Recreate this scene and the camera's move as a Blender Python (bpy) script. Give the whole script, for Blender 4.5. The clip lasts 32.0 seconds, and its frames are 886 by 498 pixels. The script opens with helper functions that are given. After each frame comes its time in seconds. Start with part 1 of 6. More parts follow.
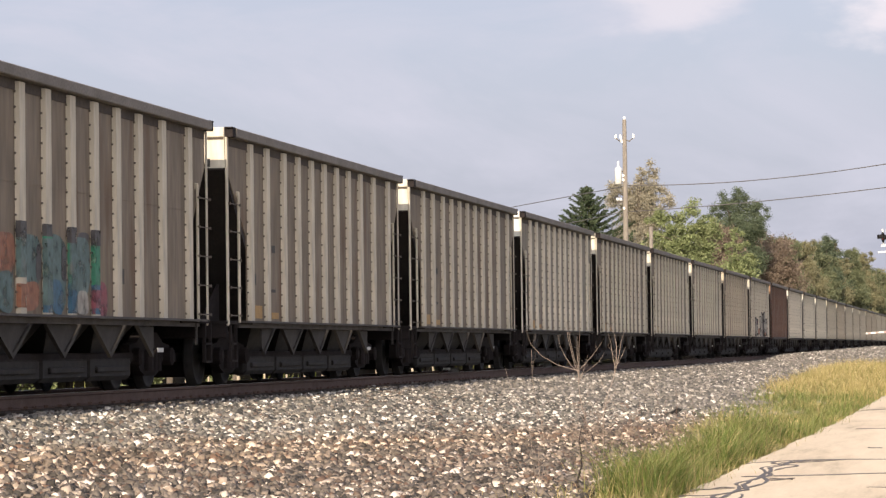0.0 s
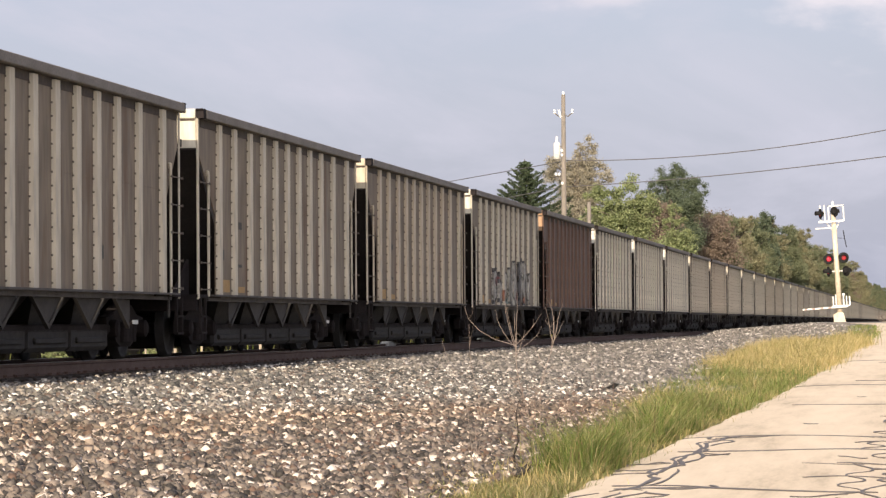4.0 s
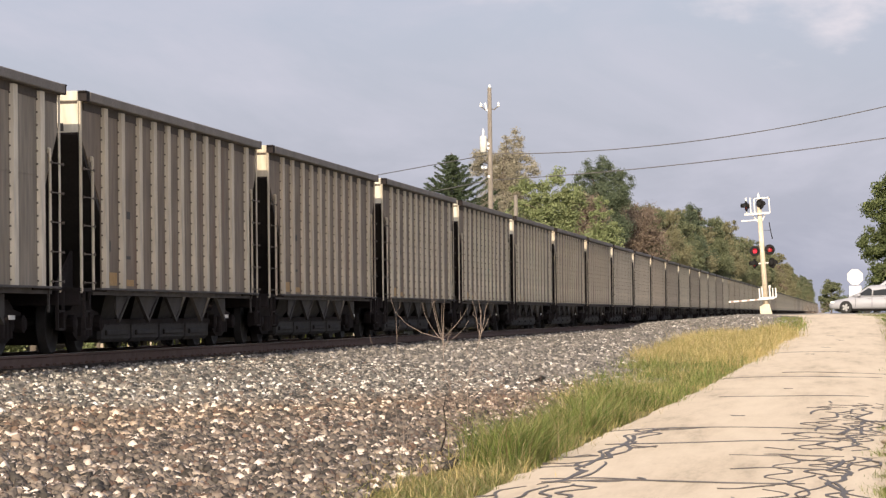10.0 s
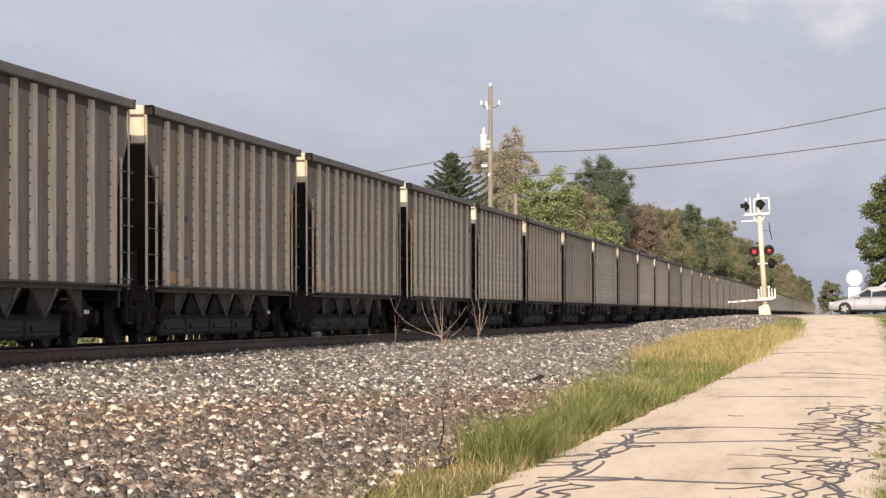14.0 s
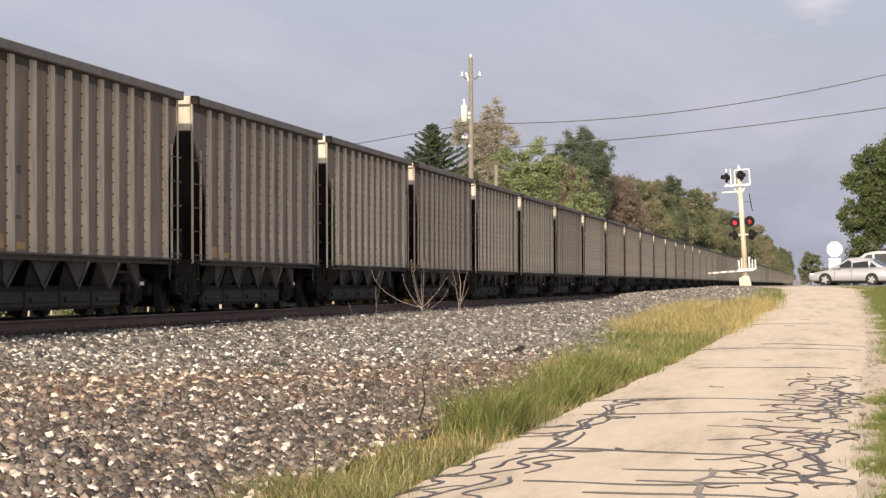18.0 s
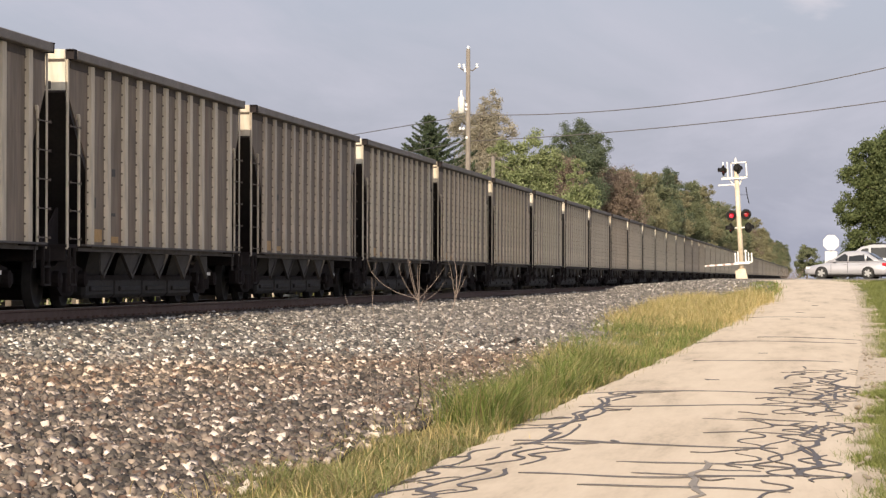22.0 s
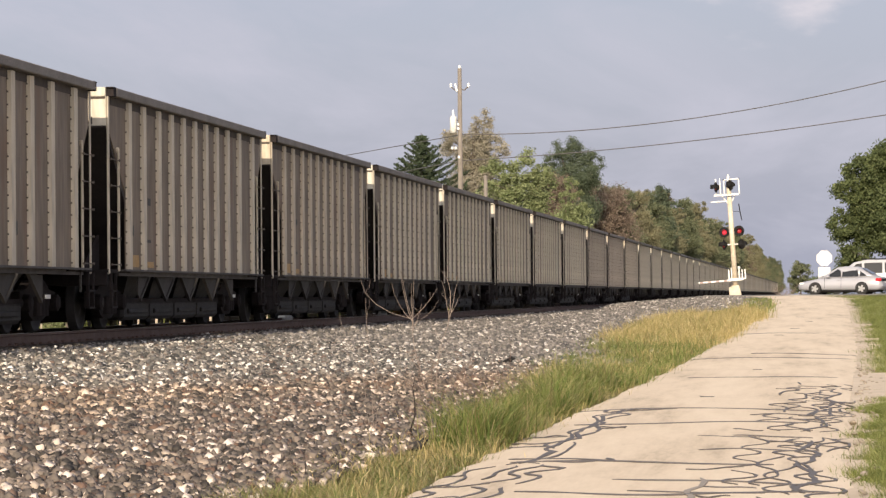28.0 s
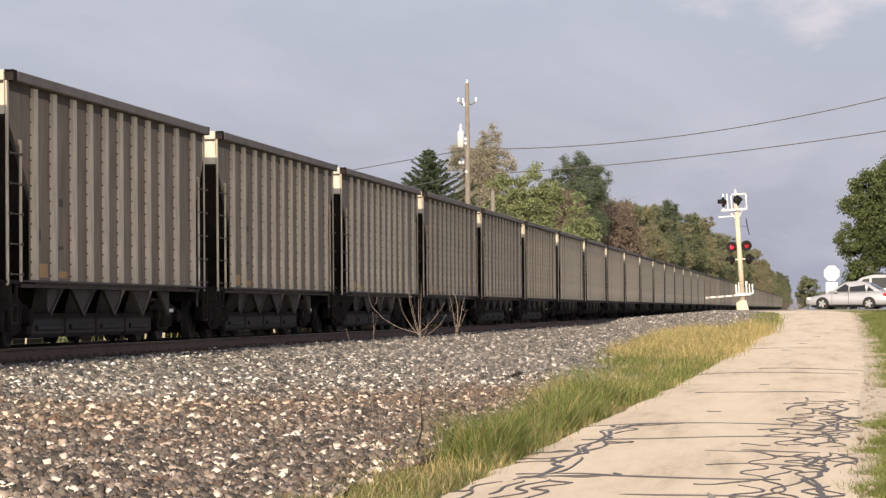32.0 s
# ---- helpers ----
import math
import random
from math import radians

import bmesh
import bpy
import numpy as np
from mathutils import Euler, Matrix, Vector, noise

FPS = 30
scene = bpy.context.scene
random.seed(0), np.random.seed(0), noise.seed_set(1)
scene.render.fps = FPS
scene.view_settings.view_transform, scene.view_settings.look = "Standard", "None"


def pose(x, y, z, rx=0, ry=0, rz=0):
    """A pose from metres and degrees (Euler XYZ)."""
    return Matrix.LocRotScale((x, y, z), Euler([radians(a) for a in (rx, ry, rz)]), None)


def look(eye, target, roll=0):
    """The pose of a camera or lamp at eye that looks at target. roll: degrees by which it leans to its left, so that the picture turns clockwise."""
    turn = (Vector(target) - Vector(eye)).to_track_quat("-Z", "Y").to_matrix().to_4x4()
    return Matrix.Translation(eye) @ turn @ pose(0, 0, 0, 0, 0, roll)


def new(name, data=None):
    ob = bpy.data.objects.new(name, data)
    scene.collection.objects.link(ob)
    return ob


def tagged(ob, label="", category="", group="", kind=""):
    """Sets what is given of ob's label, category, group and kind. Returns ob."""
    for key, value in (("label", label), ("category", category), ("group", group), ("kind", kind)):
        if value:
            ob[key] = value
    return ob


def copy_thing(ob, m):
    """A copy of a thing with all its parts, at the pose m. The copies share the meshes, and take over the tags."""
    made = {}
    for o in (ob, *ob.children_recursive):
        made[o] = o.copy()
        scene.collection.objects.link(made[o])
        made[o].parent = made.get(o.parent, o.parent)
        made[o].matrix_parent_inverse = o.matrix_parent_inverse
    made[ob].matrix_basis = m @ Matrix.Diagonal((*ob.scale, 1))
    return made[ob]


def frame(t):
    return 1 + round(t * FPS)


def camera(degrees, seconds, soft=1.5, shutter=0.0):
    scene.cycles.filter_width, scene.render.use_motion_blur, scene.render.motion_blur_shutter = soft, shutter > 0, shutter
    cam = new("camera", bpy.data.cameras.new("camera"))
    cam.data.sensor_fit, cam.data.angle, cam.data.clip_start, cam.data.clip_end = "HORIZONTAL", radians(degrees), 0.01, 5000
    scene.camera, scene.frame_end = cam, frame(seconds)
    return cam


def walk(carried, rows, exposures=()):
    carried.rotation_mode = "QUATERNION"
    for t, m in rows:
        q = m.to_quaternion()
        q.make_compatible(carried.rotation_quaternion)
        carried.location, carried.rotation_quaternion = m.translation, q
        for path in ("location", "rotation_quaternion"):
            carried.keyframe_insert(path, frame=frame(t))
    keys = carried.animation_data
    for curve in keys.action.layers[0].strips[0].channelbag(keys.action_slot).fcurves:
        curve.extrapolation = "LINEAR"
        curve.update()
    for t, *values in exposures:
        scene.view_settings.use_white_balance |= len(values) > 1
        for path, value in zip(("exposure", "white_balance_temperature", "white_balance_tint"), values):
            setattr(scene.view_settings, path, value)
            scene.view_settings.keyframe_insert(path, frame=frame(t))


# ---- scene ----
from itertools import product

# The rail head is at z = 0, the track runs along +y, the lens stands beside it.
EYE_Z = 0.50
TRACK_X = -12.66
SPACING = 16.18
END = 32.0

cam = camera(15.06, END, soft=1.35)
PATH = [
    (0, -9.151, 1.729, 0.684),
    (0.5, -8.992, 1.846, 0.564),
    (1, -8.723, 1.823, 0.431),
    (1.5, -8.609, 1.767, 0.623),
    (2, -8.555, 1.713, 0.488),
    (2.5, -8.515, 1.741, 0.366),
    (3, -8.424, 1.612, 0.445),
    (3.5, -8.313, 1.433, 0.463),
    (4, -8.097, 1.275, 0.347),
    (4.5, -7.783, 1.114, 0.498),
    (6.5, -7.810, 1.199, 0.251),
    (7, -7.849, 1.235, 0.259),
    (7.5, -7.838, 1.329, 0.149),
    (8, -7.609, 1.474, -0.036),
    (8.5, -7.280, 1.475, 0.278),
    (9, -7.035, 1.481, 0.306),
    (9.5, -6.894, 1.316, 0.425),
    (10, -6.847, 1.155, 0.610),
    (10.5, -6.971, 1.150, 0.514),
    (11, -7.142, 1.193, 0.512),
    (11.5, -7.226, 1.073, 0.626),
    (12, -7.261, 1.083, 0.440),
    (12.5, -7.210, 1.069, 0.292),
    (13, -7.071, 1.169, 0.097),
    (13.5, -6.953, 1.187, 0.015),
    (14, -6.838, 1.118, 0.139),
    (14.5, -6.761, 1.032, 0.081),
    (16.5, -6.905, 0.934, 0.231),
    (17, -6.739, 0.800, 0.149),
    (17.5, -6.600, 0.699, 0.087),
    (18, -6.508, 0.626, 0.175),
    (18.5, -6.461, 0.525, 0.187),
    (19, -6.434, 0.502, 0.247),
    (19.5, -6.405, 0.494, 0.137),
    (20, -6.411, 0.491, 0.037),
    (20.5, -6.446, 0.519, 0.221),
    (21, -6.468, 0.519, 0.000),
    (21.5, -6.453, 0.483, -0.038),
    (22, -6.447, 0.479, -0.122),
    (22.5, -6.360, 0.419, -0.205),
    (23, -6.249, 0.367, -0.128),
    (23.5, -6.220, 0.433, -0.216),
    (24, -6.318, 0.548, 0.154),
    (24.5, -6.361, 0.646, 0.359),
    (25, -6.350, 0.690, 0.405),
    (25.5, -6.321, 0.735, 0.342),
    (27.5, -6.336, 0.825, 0.363),
    (28, -6.332, 0.815, 0.479),
    (28.5, -6.376, 0.890, 0.482),
    (29, -6.430, 0.942, 0.351),
    (29.5, -6.495, 0.959, 0.340),
    (30, -6.539, 0.968, 0.392),
    (30.5, -6.567, 0.980, 0.409),
    (31, -6.538, 1.004, 0.360),
    (31.5, -6.464, 1.026, 0.442),
    (32, -6.455, 1.065, 0.420),
]
walk(cam, [(t, pose(0, 0, EYE_Z, 90 + tilt, 0, -turn) @ pose(0, 0, 0, 0, 0, -lean)) for t, turn, tilt, lean in PATH],
     exposures=[(0.0, 0.53), (4.5, 0.50), (7.0, 0.48), (9.0, 0.40), (14.0, 0.37), (20.0, 0.30), (END, 0.30)])

# ---- world and sun ----
SUN_UP, SUN_SIDE = 22.0, 1.5
world = bpy.data.worlds.new("world")
scene.world = world
world.use_nodes = True
wt = world.node_tree
wt.nodes.clear()


def wnode(kind, **values):
    n = wt.nodes.new(kind)
    for k, v in values.items():
        n.inputs[k].default_value = v
    return n


sky = wt.nodes.new("ShaderNodeTexSky")
sky.sky_type, sky.sun_disc = "NISHITA", False
sky.sun_elevation, sky.sun_rotation = radians(SUN_UP), radians(180 + SUN_SIDE)
sky.air_density, sky.dust_density, sky.ozone_density = 1.2, 3.0, 1.0
sky_scale = wnode("ShaderNodeMix")
sky_scale.data_type, sky_scale.blend_type = "RGBA", "MULTIPLY"
sky_scale.inputs[0].default_value = 1.0
sky_scale.inputs[7].default_value = (0.125, 0.128, 0.15, 1)
wt.links.new(sky.outputs[0], sky_scale.inputs[6])
coord = wt.nodes.new("ShaderNodeTexCoord")
stretch = wt.nodes.new("ShaderNodeMapping")
stretch.inputs["Scale"].default_value = (1.0, 1.0, 2.4)
stretch.inputs["Location"].default_value = (0.31, 0.0, 0.13)
wt.links.new(coord.outputs["Generated"], stretch.inputs["Vector"])
veil = wnode("ShaderNodeTexNoise", Scale=3.2, Detail=5.0, Roughness=0.55, Distortion=0.4)
puffs = wnode("ShaderNodeTexNoise", Scale=8.5, Detail=6.0, Roughness=0.6, Distortion=0.6)
for n in (veil, puffs):
    wt.links.new(stretch.outputs[0], n.inputs["Vector"])
veil_ramp = wt.nodes.new("ShaderNodeValToRGB")
veil_ramp.color_ramp.elements[0].position, veil_ramp.color_ramp.elements[1].position = 0.25, 0.75
veil_ramp.color_ramp.elements[0].color = (0.74, 0.74, 0.74, 1)
veil_ramp.color_ramp.elements[1].color = (0.82, 0.82, 0.82, 1)
wt.links.new(veil.outputs["Fac"], veil_ramp.inputs[0])
mix_veil = wt.nodes.new("ShaderNodeMix")
mix_veil.data_type = "RGBA"
mix_veil.inputs[7].default_value = (0.378, 0.388, 0.49, 1)
wt.links.new(veil_ramp.outputs[0], mix_veil.inputs[0])
wt.links.new(sky_scale.outputs[2], mix_veil.inputs[6])
puff_ramp = wt.nodes.new("ShaderNodeValToRGB")
puff_ramp.color_ramp.elements[0].position, puff_ramp.color_ramp.elements[1].position = 0.46, 0.74
wt.links.new(puffs.outputs["Fac"], puff_ramp.inputs[0])
mix_puff = wt.nodes.new("ShaderNodeMix")
mix_puff.data_type = "RGBA"
mix_puff.inputs[7].default_value = (0.48, 0.475, 0.55, 1)
wt.links.new(puff_ramp.outputs[0], mix_puff.inputs[0])
wt.links.new(mix_veil.outputs[2], mix_puff.inputs[6])


def cloud(place, size, colour, below):
    """A lit cloud of ragged outline round a direction of the sky."""
    norm = wt.nodes.new("ShaderNodeVectorMath")
    norm.operation = "NORMALIZE"
    wt.links.new(coord.outputs["Generated"], norm.inputs[0])
    dist = wt.nodes.new("ShaderNodeVectorMath")
    dist.operation = "DISTANCE"
    dist.inputs[1].default_value = Vector(place).normalized()
    wt.links.new(norm.outputs[0], dist.inputs[0])
    ragged = wnode("ShaderNodeTexNoise", Scale=30.0, Detail=5.0, Roughness=0.55)
    wt.links.new(stretch.outputs[0], ragged.inputs["Vector"])
    rough = wt.nodes.new("ShaderNodeMath")
    rough.operation = "MULTIPLY_ADD"
    rough.inputs[1].default_value = size * 1.3
    wt.links.new(ragged.outputs["Fac"], rough.inputs[0])
    wt.links.new(dist.outputs["Value"], rough.inputs[2])
    fade = wt.nodes.new("ShaderNodeMapRange")
    fade.interpolation_type = "SMOOTHSTEP"
    for i, v in ((1, size * 1.75), (2, size * 1.25), (3, 0.0), (4, 1.0)):
        fade.inputs[i].default_value = v
    wt.links.new(rough.outputs[0], fade.inputs[0])
    mx = wt.nodes.new("ShaderNodeMix")
    mx.data_type = "RGBA"
    mx.inputs[7].default_value = (*colour, 1)
    wt.links.new(fade.outputs[0], mx.inputs[0])
    wt.links.new(below, mx.inputs[6])
    return mx.outputs[2]


# haze brightens the sky broadly round the sun
norm = wt.nodes.new("ShaderNodeVectorMath")
norm.operation = "NORMALIZE"
wt.links.new(coord.outputs["Generated"], norm.inputs[0])
facing = wt.nodes.new("ShaderNodeVectorMath")
facing.operation = "DOT_PRODUCT"
facing.inputs[1].default_value = (-math.sin(radians(SUN_SIDE)) * math.cos(radians(SUN_UP)), -math.cos(radians(SUN_SIDE)) * math.cos(radians(SUN_UP)), math.sin(radians(SUN_UP)))
wt.links.new(norm.outputs[0], facing.inputs[0])
positive = wt.nodes.new("ShaderNodeMath")
positive.operation = "MAXIMUM"
positive.inputs[1].default_value = 0.0
wt.links.new(facing.outputs["Value"], positive.inputs[0])
narrow = wt.nodes.new("ShaderNodeMath")
narrow.operation = "POWER"
narrow.inputs[1].default_value = 3.0
wt.links.new(positive.outputs[0], narrow.inputs[0])
aureole = wt.nodes.new("ShaderNodeMix")
aureole.data_type, aureole.blend_type = "RGBA", "ADD"
aureole.inputs[7].default_value = (0.95, 0.88, 0.78, 1)
wt.links.new(narrow.outputs[0], aureole.inputs[0])
wt.links.new(mix_puff.outputs[2], aureole.inputs[6])
top = cloud((-0.010, 0.99, 0.125), 0.044, (0.64, 0.595, 0.635), aureole.outputs[2])
top = cloud((-0.09, 0.99, 0.124), 0.034, (0.56, 0.535, 0.59), top)
back = wnode("ShaderNodeBackground", Strength=1.0)
wt.links.new(top, back.inputs[0])
wout = wt.nodes.new("ShaderNodeOutputWorld")
wt.links.new(back.outputs[0], wout.inputs[0])

sun = new("sun", bpy.data.lights.new("sun", "SUN"))
sun.data.energy, sun.data.angle, sun.data.color = 4.8, radians(0.6), (1.0, 0.85, 0.66)
sun_dir = Vector((math.sin(radians(SUN_SIDE)) * math.cos(radians(SUN_UP)), math.cos(radians(SUN_SIDE)) * math.cos(radians(SUN_UP)), -math.sin(radians(SUN_UP))))
sun.matrix_basis = look((-20, -60, 40), Vector((-20, -60, 40)) + sun_dir)


# ---- materials ----
def material(name, base, base2=None, rough=0.7, metal=0.0, scale=6.0, fine=60.0, bump=0.15, stain=None, stain_at=0.6, island=0.0, stretch_z=1.0, spec=0.4):
    """A surface of two tones in coarse and fine variation, with an optional stain and bump."""
    m = bpy.data.materials.new(name)
    m.use_nodes = True
    nt = m.node_tree
    bsdf = nt.nodes["Principled BSDF"]
    tc = nt.nodes.new("ShaderNodeTexCoord")
    mp = nt.nodes.new("ShaderNodeMapping")
    mp.inputs["Scale"].default_value = (1, 1, stretch_z)
    nt.links.new(tc.outputs["Object"], mp.inputs[0])

    def noise_at(s, detail=4.0):
        n = nt.nodes.new("ShaderNodeTexNoise")
        n.inputs["Scale"].default_value, n.inputs["Detail"].default_value = s, detail
        nt.links.new(mp.outputs[0], n.inputs["Vector"])
        return n

    def mixed(fac, a, b, kind="MIX"):
        mx = nt.nodes.new("ShaderNodeMix")
        mx.data_type, mx.blend_type = "RGBA", kind
        for sock, v in ((0, fac), (6, a), (7, b)):
            if isinstance(v, (int, float)):
                mx.inputs[sock].default_value = v
            elif isinstance(v, tuple):
                mx.inputs[sock].default_value = (*v, 1)
            else:
                nt.links.new(v, mx.inputs[sock])
        return mx.outputs[2]

    def ramped(sock, lo, hi):
        r = nt.nodes.new("ShaderNodeMapRange")
        r.inputs[1].default_value, r.inputs[2].default_value = lo, hi
        nt.links.new(sock, r.inputs[0])
        return r.outputs[0]

    base2 = base2 or tuple(c * 0.75 for c in base)
    coarse, grain = noise_at(scale), noise_at(fine)
    col = mixed(ramped(coarse.outputs["Fac"], 0.3, 0.7), base, base2)
    col = mixed(ramped(grain.outputs["Fac"], 0.35, 0.75), col, mixed(0.35, base2, (0.02, 0.02, 0.02)), "MIX") if fine else col
    if stain:
        st = noise_at(scale * 0.6, 6.0)
        col = mixed(ramped(st.outputs["Fac"], stain_at, stain_at + 0.12), col, stain)
    if island:
        geo = nt.nodes.new("ShaderNodeNewGeometry")
        hsv = nt.nodes.new("ShaderNodeHueSaturation")
        r = nt.nodes.new("ShaderNodeMapRange")
        r.inputs[3].default_value, r.inputs[4].default_value = 1 - island, 1 + island
        nt.links.new(geo.outputs["Random Per Island"], r.inputs[0])
        nt.links.new(r.outputs[0], hsv.inputs["Value"])
        nt.links.new(col, hsv.inputs["Color"])
        col = hsv.outputs[0]
    nt.links.new(col, bsdf.inputs["Base Color"])
    bsdf.inputs["Metallic"].default_value = metal
    bsdf.inputs["Specular IOR Level"].default_value = spec
    rr = nt.nodes.new("ShaderNodeMapRange")
    rr.inputs[3].default_value, rr.inputs[4].default_value = max(0.05, rough - 0.12), min(1.0, rough + 0.12)
    nt.links.new(coarse.outputs["Fac"], rr.inputs[0])
    nt.links.new(rr.outputs[0], bsdf.inputs["Roughness"])
    if bump:
        b = nt.nodes.new("ShaderNodeBump")
        b.inputs["Strength"].default_value, b.inputs["Distance"].default_value = bump, 0.02
        nt.links.new(grain.outputs["Fac"], b.inputs["Height"])
        nt.links.new(b.outputs[0], bsdf.inputs["Normal"])
    return m


def plain(name, base, rough=0.5, metal=0.0, glow=0.0):
    m = bpy.data.materials.new(name)
    m.use_nodes = True
    b = m.node_tree.nodes["Principled BSDF"]
    b.inputs["Base Color"].default_value = (*base, 1)
    b.inputs["Roughness"].default_value, b.inputs["Metallic"].default_value = rough, metal
    if glow:
        b.inputs["Emission Color"].default_value, b.inputs["Emission Strength"].default_value = (*base, 1), glow
    return m


def palette(name, stops, rough=0.85, zone=None, fine=40.0, translucent=0.0):
    """Colours picked per loose piece, from stops (position, colour). zone: (direction, from, to, tints) tints stretches of the ground across a direction."""
    m = bpy.data.materials.new(name)
    m.use_nodes = True
    nt = m.node_tree
    b = nt.nodes["Principled BSDF"]
    geo = nt.nodes.new("ShaderNodeNewGeometry")
    ramp = nt.nodes.new("ShaderNodeValToRGB")
    ramp.color_ramp.interpolation = "LINEAR"
    while len(ramp.color_ramp.elements) < len(stops):
        ramp.color_ramp.elements.new(0.5)
    for e, (p, c) in zip(ramp.color_ramp.elements, stops):
        e.position, e.color = p, (*c, 1)
    nt.links.new(geo.outputs["Random Per Island"], ramp.inputs[0])
    col = ramp.outputs[0]
    tc = nt.nodes.new("ShaderNodeTexCoord")
    if zone:
        across, lo, hi, tints = zone
        sep = nt.nodes.new("ShaderNodeVectorMath")
        sep.operation = "DOT_PRODUCT"
        sep.inputs[1].default_value = across
        nt.links.new(tc.outputs["Object"], sep.inputs[0])
        wav = nt.nodes.new("ShaderNodeTexNoise")
        wav.inputs["Scale"].default_value = 0.5
        nt.links.new(tc.outputs["Object"], wav.inputs["Vector"])
        add = nt.nodes.new("ShaderNodeMath")
        add.operation = "MULTIPLY_ADD"
        add.inputs[1].default_value = 3.0
        nt.links.new(wav.outputs["Fac"], add.inputs[0])
        nt.links.new(sep.outputs["Value"], add.inputs[2])
        rg = nt.nodes.new("ShaderNodeMapRange")
        rg.inputs[1].default_value, rg.inputs[2].default_value = lo + 1.5, hi + 1.5
        nt.links.new(add.outputs[0], rg.inputs[0])
        mx = nt.nodes.new("ShaderNodeMix")
        mx.data_type, mx.blend_type = "RGBA", "MULTIPLY"
        mx.inputs[0].default_value = 1.0
        bands = nt.nodes.new("ShaderNodeValToRGB")
        while len(bands.color_ramp.elements) < len(tints):
            bands.color_ramp.elements.new(0.5)
        for e, (p, c) in zip(bands.color_ramp.elements, tints):
            e.position, e.color = p, (*c, 1)
        nt.links.new(rg.outputs[0], bands.inputs[0])
        nt.links.new(col, mx.inputs[6])
        nt.links.new(bands.outputs[0], mx.inputs[7])
        col = mx.outputs[2]
    n = nt.nodes.new("ShaderNodeTexNoise")
    n.inputs["Scale"].default_value = fine
    nt.links.new(tc.outputs["Object"], n.inputs["Vector"])
    hsv = nt.nodes.new("ShaderNodeHueSaturation")
    mr = nt.nodes.new("ShaderNodeMapRange")
    mr.inputs[3].default_value, mr.inputs[4].default_value = (0.45, 1.5) if translucent else (0.7, 1.25)
    nt.links.new(n.outputs["Fac"], mr.inputs[0])
    nt.links.new(mr.outputs[0], hsv.inputs["Value"])
    nt.links.new(col, hsv.inputs["Color"])
    nt.links.new(hsv.outputs[0], b.inputs["Base Color"])
    b.inputs["Roughness"].default_value = rough
    b.inputs["Specular IOR Level"].default_value = 0.25
    if translucent:
        tl = nt.nodes.new("ShaderNodeBsdfTranslucent")
        nt.links.new(hsv.outputs[0], tl.inputs[0])
        ms = nt.nodes.new("ShaderNodeMixShader")
        ms.inputs[0].default_value = translucent
        nt.links.new(b.outputs[0], ms.inputs[1])
        nt.links.new(tl.outputs[0], ms.inputs[2])
        nt.links.new(ms.outputs[0], nt.nodes["Material Output"].inputs[0])
    return m


def car_paint(name, panel, dirt, rust, rust_at=0.57):
    """Weathered paint: streaks that run down, rust specks, soot towards no place in particular."""
    return material(name, panel, dirt, rough=0.62, metal=0.0, scale=2.6, fine=7.0, bump=0, stain=rust, stain_at=rust_at, stretch_z=0.22, spec=0.3)


# Ribs painted paler than their sheets, to stand in for light they catch.
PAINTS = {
    "grey": (car_paint("grey_paint", (0.248, 0.191, 0.137), (0.184, 0.139, 0.098), (0.179, 0.114, 0.076)), car_paint("grey_lit_rib_paint", (0.652, 0.568, 0.442), (0.554, 0.479, 0.363), (0.216, 0.150, 0.102), 0.66)),
    "silver": (car_paint("silver_paint", (0.259, 0.202, 0.145), (0.195, 0.151, 0.105), (0.138, 0.081, 0.048)), car_paint("silver_lit_rib_paint", (0.666, 0.594, 0.473), (0.576, 0.510, 0.397), (0.270, 0.194, 0.136), 0.66)),
    "pale": (car_paint("pale_paint", (0.304, 0.255, 0.197), (0.231, 0.193, 0.145), (0.190, 0.131, 0.095)), car_paint("pale_lit_rib_paint", (0.782, 0.702, 0.569), (0.663, 0.589, 0.465), (0.252, 0.185, 0.136), 0.66)),
    "tan": (car_paint("tan_paint", (0.256, 0.196, 0.138), (0.186, 0.140, 0.098), (0.175, 0.107, 0.067)), car_paint("tan_lit_rib_paint", (0.613, 0.520, 0.395), (0.513, 0.429, 0.320), (0.207, 0.137, 0.089), 0.64)),
    "dusty": (car_paint("dusty_paint", (0.219, 0.169, 0.126), (0.160, 0.122, 0.088), (0.137, 0.091, 0.061)), car_paint("dusty_lit_rib_paint", (0.528, 0.445, 0.349), (0.432, 0.364, 0.282), (0.180, 0.123, 0.085), 0.64)),
    "brown": (car_paint("brown_paint", (0.151, 0.103, 0.075), (0.108, 0.075, 0.054), (0.090, 0.048, 0.030)), car_paint("brown_lit_rib_paint", (0.374, 0.275, 0.199), (0.286, 0.206, 0.149), (0.117, 0.062, 0.038), 0.62)),
    "rust": (car_paint("rust_paint", (0.138, 0.076, 0.051), (0.099, 0.056, 0.038), (0.055, 0.03, 0.02)), car_paint("rust_lit_rib_paint", (0.202, 0.117, 0.082), (0.148, 0.084, 0.060), (0.075, 0.043, 0.03), 0.62)),
}
